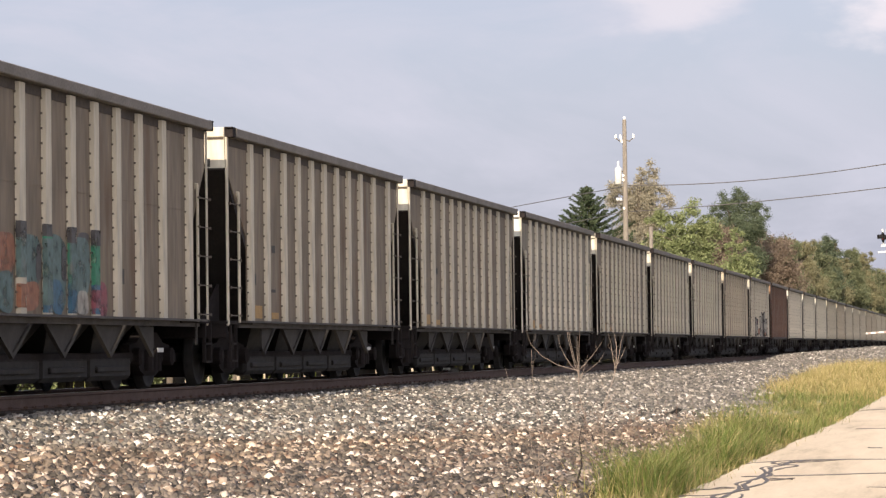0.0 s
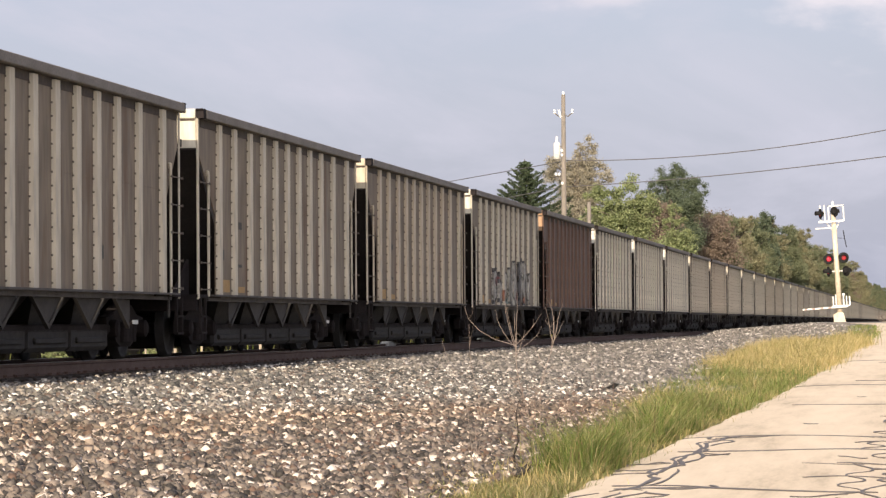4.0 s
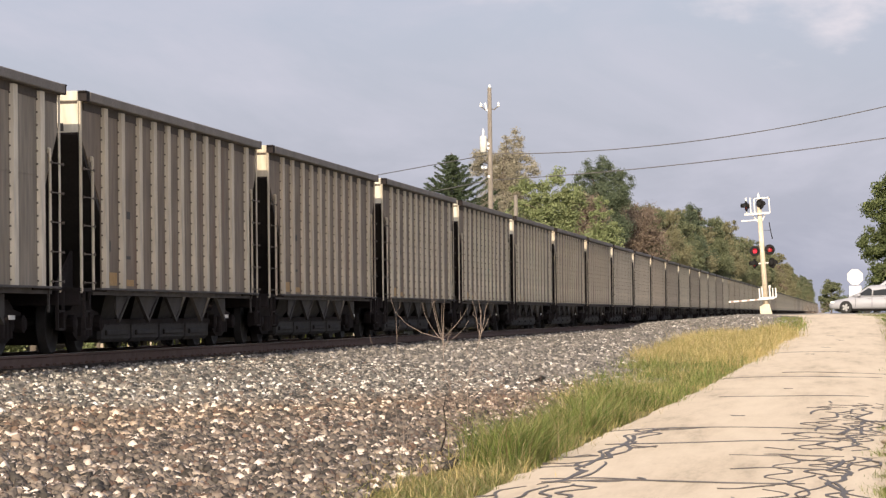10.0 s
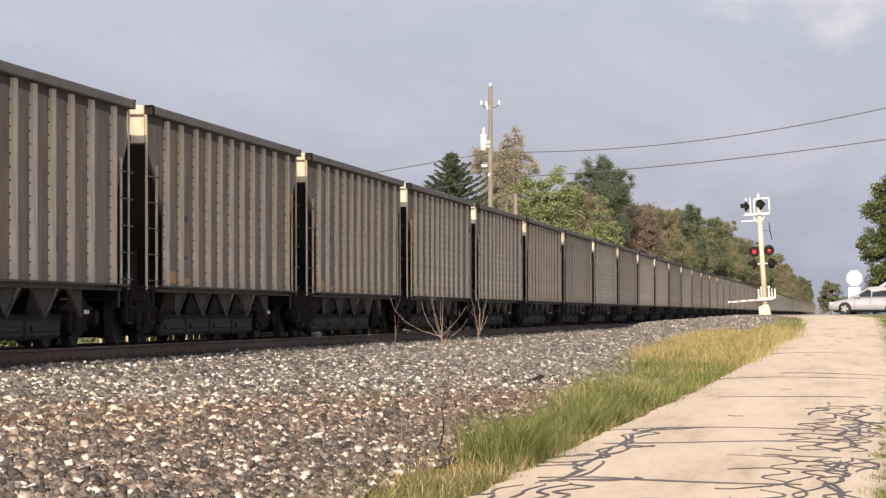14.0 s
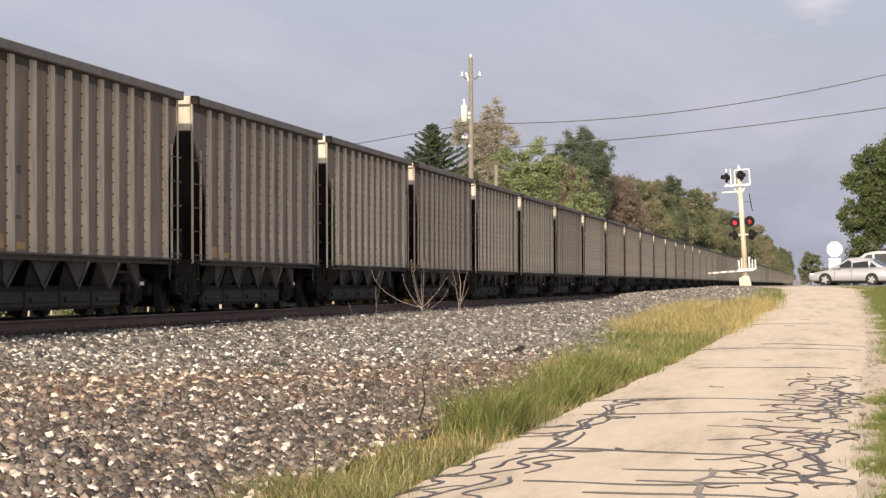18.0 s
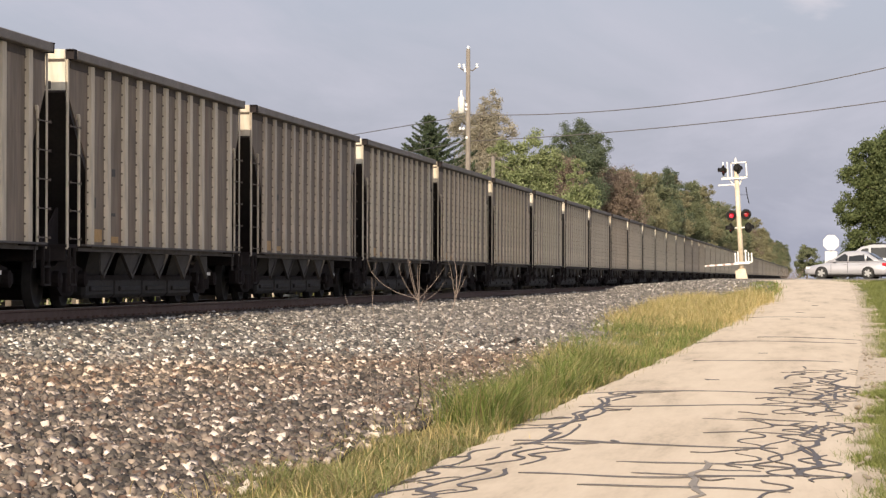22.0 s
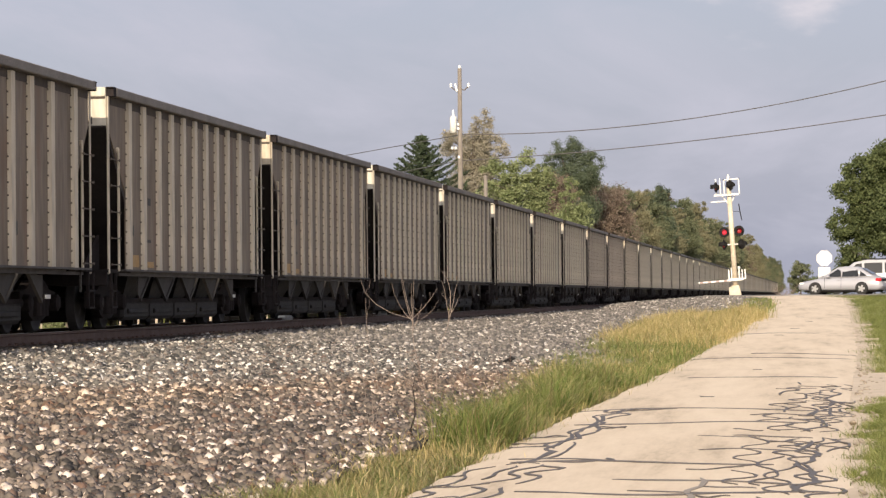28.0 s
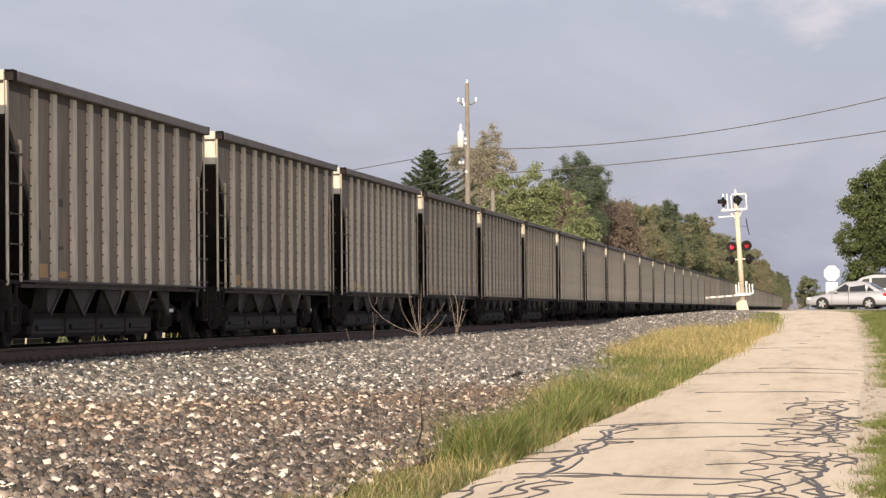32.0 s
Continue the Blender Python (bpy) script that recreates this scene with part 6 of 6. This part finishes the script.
# ---- crossing signal ----
sig = thing("crossing_signal", "leaning cream crossing signal mast with red lamps and lowered gate arm", "crossing signal", pose(-4.44, 190, 0.30, 0, -3.4, 0))
part("foundation", Shape().prism([(-0.34, 0), (0.34, 0), (0.20, 0.70), (-0.20, 0.70)], -0.3, 0.3, 1), M_MAST, sig)
part("junction_box", Shape().box(-0.36, -0.12, -0.36, -0.30, 0.12, 0.62, 0.02), M_MAST, sig)
part("mast", Shape().tube([(0, 0, 0.5), (0, 0, 6.3)], [0.155, 0.135], 14), M_MAST, sig, smooth=True)
part("mast_top", Shape().turned([(0.08, 6.3), (0.08, 6.85), (0.02, 7.0)], 10), M_WHITE, sig)
basket = part("lamp_frame", Shape().box(-0.85, 0.62, -0.05, 0.05, 5.82, 5.90, 0.01).box(-0.30, 0.62, -0.05, 0.05, 6.66, 6.74, 0.01).box(0.54, 0.62, -0.05, 0.05, 5.86, 6.72, 0.01).box(-0.75, -0.67, -0.05, 0.05, 5.86, 6.78, 0.01).box(-0.52, -0.44, -0.05, 0.05, 5.86, 6.78, 0.01).box(-0.30, -0.22, -0.05, 0.05, 5.86, 6.74, 0.01).box(-0.85, 0.55, -0.30, -0.24, 5.78, 5.84), M_WHITE, sig, "white tubular lamp frame")
part("bracket", Shape().box(-1.05, 0.05, -0.04, 0.04, 5.44, 5.52, 0.01).tube([(0, 0, 5.2), (0.35, 0, 5.85)], 0.04, 6).tube([(0, 0, 5.2), (-0.45, 0, 5.85)], 0.04, 6), M_WHITE, sig)


def lamp(x, z, face, lens, hood=True):
    """A round lamp on a black disc; face turns it about the vertical."""
    m = pose(x, -0.16, z, 0, 0, face)
    disc = part("lamp_disc", Shape().turned([(0.29, 0.0), (0.30, -0.02), (0.29, -0.03), (0.12, -0.035)], 24, 1), M_BLACK, sig, "black round lamp background", at=m)
    part("lens", Shape().turned([(0.145, -0.036), (0.13, -0.06), (0.05, -0.075)], 18, 1), lens, disc, "red lamp lens")
    part("housing", Shape().turned([(0.16, 0.0), (0.15, 0.12), (0.08, 0.18)], 16, 1), M_BLACK, disc)
    if hood:
        v = Shape()
        for k in range(9):
            a0, a1 = math.pi * (-0.15 + 1.3 * k / 9), math.pi * (-0.15 + 1.3 * (k + 1) / 9)
            q = [(0.16 * math.cos(a), 0.16 * math.sin(a)) for a in (a0, a1)]
            v.add([(q[0][0], -0.03, q[0][1]), (q[1][0], -0.03, q[1][1]), (q[1][0], -0.30, q[1][1]), (q[0][0], -0.30, q[0][1])], [(0, 1, 2, 3)])
        ob = part("hood", v, M_BLACK, disc)
        ob.modifiers.new("thickness", "SOLIDIFY").thickness = 0.012


part("crossarm", Shape().tube([(-0.42, -0.06, 3.72), (0.42, -0.06, 3.72)], 0.04, 8).tube([(-0.42, -0.06, 3.02), (0.42, -0.06, 3.02)], 0.04, 8), M_WHITE, sig)
lamp(-0.42, 3.74, 8, M_LAMPRED)
lamp(0.42, 3.76, 8, M_LAMPDIM)
lamp(-0.46, 3.02, -70, M_LAMPDIM)
lamp(0.50, 3.00, 135, M_LAMPDIM)
lamp(-0.70, 6.30, -70, M_LAMPDIM)
lamp(0.06, 6.36, 140, M_LAMPDIM)
part("gate_mechanism", Shape().box(-0.38, 0.62, -0.30, 0.0, 1.02, 1.10, 0.01).box(-0.36, -0.28, -0.2, -0.12, 1.08, 1.62, 0.01).box(-0.20, -0.13, -0.2, -0.12, 1.08, 1.72, 0.01).box(0.22, 0.30, -0.2, -0.12, 1.08, 1.75, 0.01).box(0.40, 0.46, -0.2, -0.12, 1.08, 1.6, 0.01).box(0.56, 0.64, -0.2, -0.1, 1.05, 1.58, 0.01).box(0.20, 0.34, -0.22, -0.08, 1.62, 1.76, 0.02), M_WHITE, sig, "white gate machine and counterweights")
arm = part("gate_arm", Shape().box(-2.05, 0.5, -0.34, -0.31, 0.95, 1.05, 0.01), M_WHITE, sig, "lowered white gate arm", at=pose(0, 0, 0, 0, -0.8, 0))
for k in range(4):
    part("stripe", Shape().box(-1.95 + k * 0.45, -1.78 + k * 0.45, -0.345, -0.339, 0.952, 1.048), M_STRIPE, arm, "faded red stripe")
part("antenna", Shape().tube([(0.62, 0, 4.35), (0.55, 0, 4.8), (0.50, 0, 5.3)], 0.03, 6).tube([(0.0, 0, 4.9), (0.54, 0, 4.85)], 0.012, 5), M_BLACK, sig)


# ---- vehicles and signs ----
def wheel_part(car, x, y, r, mats=(M_TYRE, M_RIM)):
    side = -1 if y < 0 else 1
    t = part("wheel", Shape().turned([(r * 0.62, -0.09 * side), (r * 0.96, -0.09 * side), (r, -0.05 * side), (r, 0.07 * side), (r * 0.95, 0.11 * side), (r * 0.66, 0.115 * side)], 26, 1), mats[0], car, "black tyre", at=pose(x, y, r))
    s = Shape().turned([(r * 0.64, 0.118 * side), (r * 0.66, 0.125 * side), (r * 0.60, 0.128 * side)], 26, 1)
    part("rim", s, M_BLACK, t, "dark wheel well of the rim")
    s = Shape().turned([(0.05, 0.13 * side), (0.04, 0.145 * side)], 10, 1)
    for k in range(5):
        a = k * math.tau / 5
        s.box(0.0, r * 0.62, *sorted((0.129 * side, 0.142 * side)), -0.058, 0.058, 0.01, m=Matrix.Rotation(a, 4, "Y"))
    part("spokes", s, mats[1], t, "five-spoke alloy rim")


def lofted(sections):
    """A body out of cross-sections: each (x, [(half width, z), ...])."""
    s = Shape()
    vs, fs, n = [], [], 0
    for x, prof in sections:
        ring = [(x, -w, z) for w, z in prof] + [(x, w, z) for w, z in reversed(prof)]
        n = len(ring)
        vs += ring
    for i in range(len(sections) - 1):
        for k in range(n):
            fs.append((i * n + k, i * n + (k + 1) % n, (i + 1) * n + (k + 1) % n, (i + 1) * n + k))
    fs += [tuple(range(n)), tuple(range((len(sections) - 1) * n, len(sections) * n))]
    return s.add(vs, fs)


def sedan():
    """A sedan that faces -x; the middle of its wheels at the origin."""
    c = thing("sedan_car", "silver four-door sedan waiting at the crossing", "car", pose(1.50, 190.3, road_z(190.3) + 0.045, 0, 0, -14))
    def sec(x, hood, w=0.88, low=0.24):
        return (x, [(w * 0.90, low), (w, low + 0.10), (w * 1.0, 0.55), (w * 0.96, hood - 0.10), (w * 0.80, hood)])
    body = lofted([sec(-2.36, 0.52, 0.62, 0.34), sec(-2.30, 0.62, 0.74, 0.26), sec(-2.05, 0.72, 0.84), sec(-1.5, 0.82), sec(-0.95, 0.93), sec(0.0, 0.95), sec(1.2, 0.97), sec(1.75, 0.99), sec(2.25, 0.96, 0.84), sec(2.42, 0.86, 0.78, 0.34), sec(2.46, 0.60, 0.72, 0.38)])
    part("body", body, M_SILVER, c, smooth=True)
    part("underbody", Shape().box(-2.0, 2.1, -0.72, 0.72, 0.12, 0.34, 0.05), M_BLACK, c)
    cab = lofted([(-1.02, [(0.76, 0.90), (0.74, 0.93), (0.62, 0.95)]), (-0.72, [(0.76, 0.90), (0.68, 1.10), (0.58, 1.13)]), (-0.10, [(0.77, 0.92), (0.60, 1.42), (0.50, 1.46)]), (0.35, [(0.77, 0.92), (0.60, 1.46), (0.50, 1.50)]), (0.95, [(0.77, 0.92), (0.60, 1.44), (0.50, 1.48)]), (1.25, [(0.77, 0.93), (0.61, 1.36), (0.52, 1.39)]), (1.75, [(0.76, 0.95), (0.66, 1.12), (0.60, 1.14)]), (2.05, [(0.74, 0.96), (0.72, 0.99), (0.60, 1.0)])])
    cab.v = [(x, y, z if z < 1.05 else 1.05 + (z - 1.05) * 1.16) for x, y, z in cab.v]
    part("cabin", cab, M_SILVER, c, smooth=True)
    for side in (-1, 1):
        for poly in ([(-0.72, 0.99), (0.12, 0.99), (0.12, 1.33), (-0.10, 1.36)], [(0.20, 0.99), (1.12, 1.0), (1.06, 1.33), (0.20, 1.37)], [(1.20, 1.01), (1.62, 1.03), (1.22, 1.27)]):
            s = Shape()
            vs = []
            for o in (0.0, 0.014):
                for x, z in poly:
                    yy = 0.785 - (z - 0.92) * 0.40 + o
                    vs.append((x, side * yy, z if z < 1.05 else 1.05 + (z - 1.05) * 1.16))
            n = len(poly)
            s.add(vs, [tuple(range(n)), tuple(range(n, 2 * n))] + [(i, (i + 1) % n, n + (i + 1) % n, n + i) for i in range(n)])
            part("side_window", s, M_GLASS, c, "dark side window")
        part("door_seam", Shape().box(0.15, 0.165, *sorted((side * 0.872, side * 0.885)), 0.35, 0.93).box(-0.80, -0.785, *sorted((side * 0.872, side * 0.885)), 0.35, 0.90), M_BLACK, c)
        for x in (0.02, 0.92):
            part("door_handle", Shape().box(x - 0.09, x + 0.09, *sorted((side * 0.86, side * 0.90)), 0.80, 0.83, 0.008), M_SILVER, c)
        part("mirror", Shape().box(-0.66, -0.48, *sorted((side * 0.82, side * 1.0)), 0.94, 1.06, 0.03), M_SILVER, c)
        part("tail_lamp", Shape().box(2.12, 2.44, *sorted((side * 0.70, side * 0.85)), 0.72, 0.90, 0.03), M_TAIL, c, "red tail lamp")
        part("headlamp", Shape().box(-2.26, -2.02, *sorted((side * 0.62, side * 0.83)), 0.56, 0.68, 0.03), M_PORCELAIN, c, "clear headlamp")
        for x in (-1.34, 1.33):
            part("wheel_arch", Shape().turned([(0.37, side * 0.70), (0.37, side * 0.883)], 24, 1, (x, 0, 0.33)), M_BLACK, c)
            wheel_part(c, x, side * 0.825, 0.325)
    part("windscreen", Shape().add([(-0.99, -0.66, 0.955), (-0.99, 0.66, 0.955), (-0.14, 0.52, 1.455), (-0.14, -0.52, 1.455), (-1.0, -0.66, 0.97), (-1.0, 0.66, 0.97), (-0.15, 0.52, 1.47), (-0.15, -0.52, 1.47)], [(0, 1, 2, 3), (4, 5, 6, 7), (0, 1, 5, 4), (2, 3, 7, 6), (1, 2, 6, 5), (0, 3, 7, 4)]), M_GLASS, c)
    part("rear_window", Shape().add([(1.30, -0.48, 1.44), (1.30, 0.48, 1.44), (1.86, 0.58, 1.125), (1.86, -0.58, 1.125), (1.31, -0.48, 1.455), (1.31, 0.48, 1.455), (1.87, 0.58, 1.14), (1.87, -0.58, 1.14)], [(0, 1, 2, 3), (4, 5, 6, 7), (0, 1, 5, 4), (2, 3, 7, 6), (1, 2, 6, 5), (0, 3, 7, 4)]), M_GLASS, c, "sloping rear window")
    part("rear_panel", Shape().box(2.40, 2.47, -0.68, 0.68, 0.72, 0.88, 0.02), M_BLACK, c, "dark panel between the tail lamps")
    part("bumper", Shape().box(2.36, 2.50, -0.74, 0.74, 0.40, 0.60, 0.04), M_SILVER, c)
    part("rear_plate", Shape().box(2.50, 2.51, -0.16, 0.16, 0.62, 0.72), M_LABEL, c)


def van():
    c = thing("minivan", "white minivan waiting behind the sedan", "van", pose(2.85, 196.2, road_z(196.2) + 0.055) @ Matrix.Scale(1.07, 4))
    def sec(x, top, w=0.95):
        return (x, [(w * 0.92, 0.28), (w, 0.42), (w, 0.95), (w * 0.80, top - 0.06), (w * 0.70, top)])
    part("body", lofted([sec(-2.45, 0.80, 0.75), sec(-2.35, 0.98, 0.86), sec(-1.75, 1.12), sec(-1.25, 1.22), sec(-0.55, 1.72), sec(0.1, 1.86), sec(1.5, 1.86), sec(2.2, 1.78), sec(2.45, 1.20, 0.92), sec(2.5, 0.6, 0.88)]), M_VAN, c, smooth=True)
    for side in (-1, 1):
        for poly in ([(-0.95, 1.14), (-0.15, 1.14), (-0.15, 1.66), (-0.45, 1.62)], [(-0.02, 1.14), (0.95, 1.14), (0.95, 1.70), (-0.02, 1.68)], [(1.08, 1.16), (2.05, 1.18), (1.95, 1.66), (1.08, 1.70)]):
            s = Shape()
            vs = [(x, side * (0.972 - (z - 0.95) * 0.225 + o), z) for o in (0.0, 0.015) for x, z in poly]
            n = len(poly)
            s.add(vs, [tuple(range(n)), tuple(range(n, 2 * n))] + [(i, (i + 1) % n, n + (i + 1) % n, n + i) for i in range(n)])
            part("side_window", s, M_GLASS, c, "dark side window")
        part("mirror", Shape().box(-0.98, -0.80, *sorted((side * 0.92, side * 1.14)), 1.12, 1.30, 0.03), M_BLACK, c)
        for x in (-1.5, 1.5):
            wheel_part(c, x, side * 0.86, 0.34)
    part("roof_rail", Shape().box(-0.2, 1.9, -0.62, -0.57, 1.87, 1.92, 0.01).box(-0.2, 1.9, 0.57, 0.62, 1.87, 1.92, 0.01), M_BLACK, c)


sedan()
van()


def octagon(r):
    return [(r * math.cos(math.pi / 8 + k * math.pi / 4), r * math.sin(math.pi / 8 + k * math.pi / 4)) for k in range(8)]


sg = thing("stop_sign", "octagonal sign seen from its pale bare back", "sign", pose(0.56, 203.5, 0.35))
part("post", Shape().box(-0.03, 0.03, 0.02, 0.06, -0.3, 2.5), M_GUSSET, sg)
part("plate", Shape().prism([(u, w + 2.27) for u, w in octagon(0.50)], 0, 0.02, 1), M_WHITE, sg)
part("lower_plate", Shape().box(-0.36, 0.36, -0.004, 0.018, 1.0, 1.74, 0.005), M_WHITE, sg)
sg = thing("stop_sign", "faded red octagonal stop sign on a post", "sign", pose(4.95, 214, 0.35))
part("post", Shape().box(-0.03, 0.03, 0.02, 0.06, -0.3, 3.0), M_GUSSET, sg)
part("plate", Shape().prism([(u, w + 3.2) for u, w in octagon(0.44)], 0, 0.02, 1), M_WHITE, sg)
part("face", Shape().prism([(u, w + 3.2) for u, w in octagon(0.40)], -0.006, 0.0, 1), M_SIGNRED, sg)


# ---- movement ----
def motions():
    """The train rolls towards the viewer along the rails; wheels near at hand turn with it."""
    steps = [i * 1.0 for i in range(33)]
    for n, w in wagons.items():
        walk(w, [(t, pose(TRACK_X, train_y(n, t), 0)) for t in steps])
    radius = 0.46
    for n, w in wagons.items():
        if n > NEAR_TO:
            continue
        near = [i / 30 for i in range(0, 961) if 22 < train_y(n, i / 30) < 74]
        if len(near) < 3:
            continue
        for wheels in [o for b in w.children if b.name.startswith("bogie") for o in b.children if o.name.startswith("wheelset")]:
            y = wheels.location.y
            start = train_y(n, near[0])
            rows = [(t, pose(0, y, 0.46, math.degrees((start - train_y(n, t)) / radius) % 360)) for t in near]
            if rows[0][0] > 0:
                rows.insert(0, (0.0, pose(0, y, 0.46)))
            if rows[-1][0] < END:
                rows.append((END, rows[-1][1]))
            walk(wheels, rows)


motions()
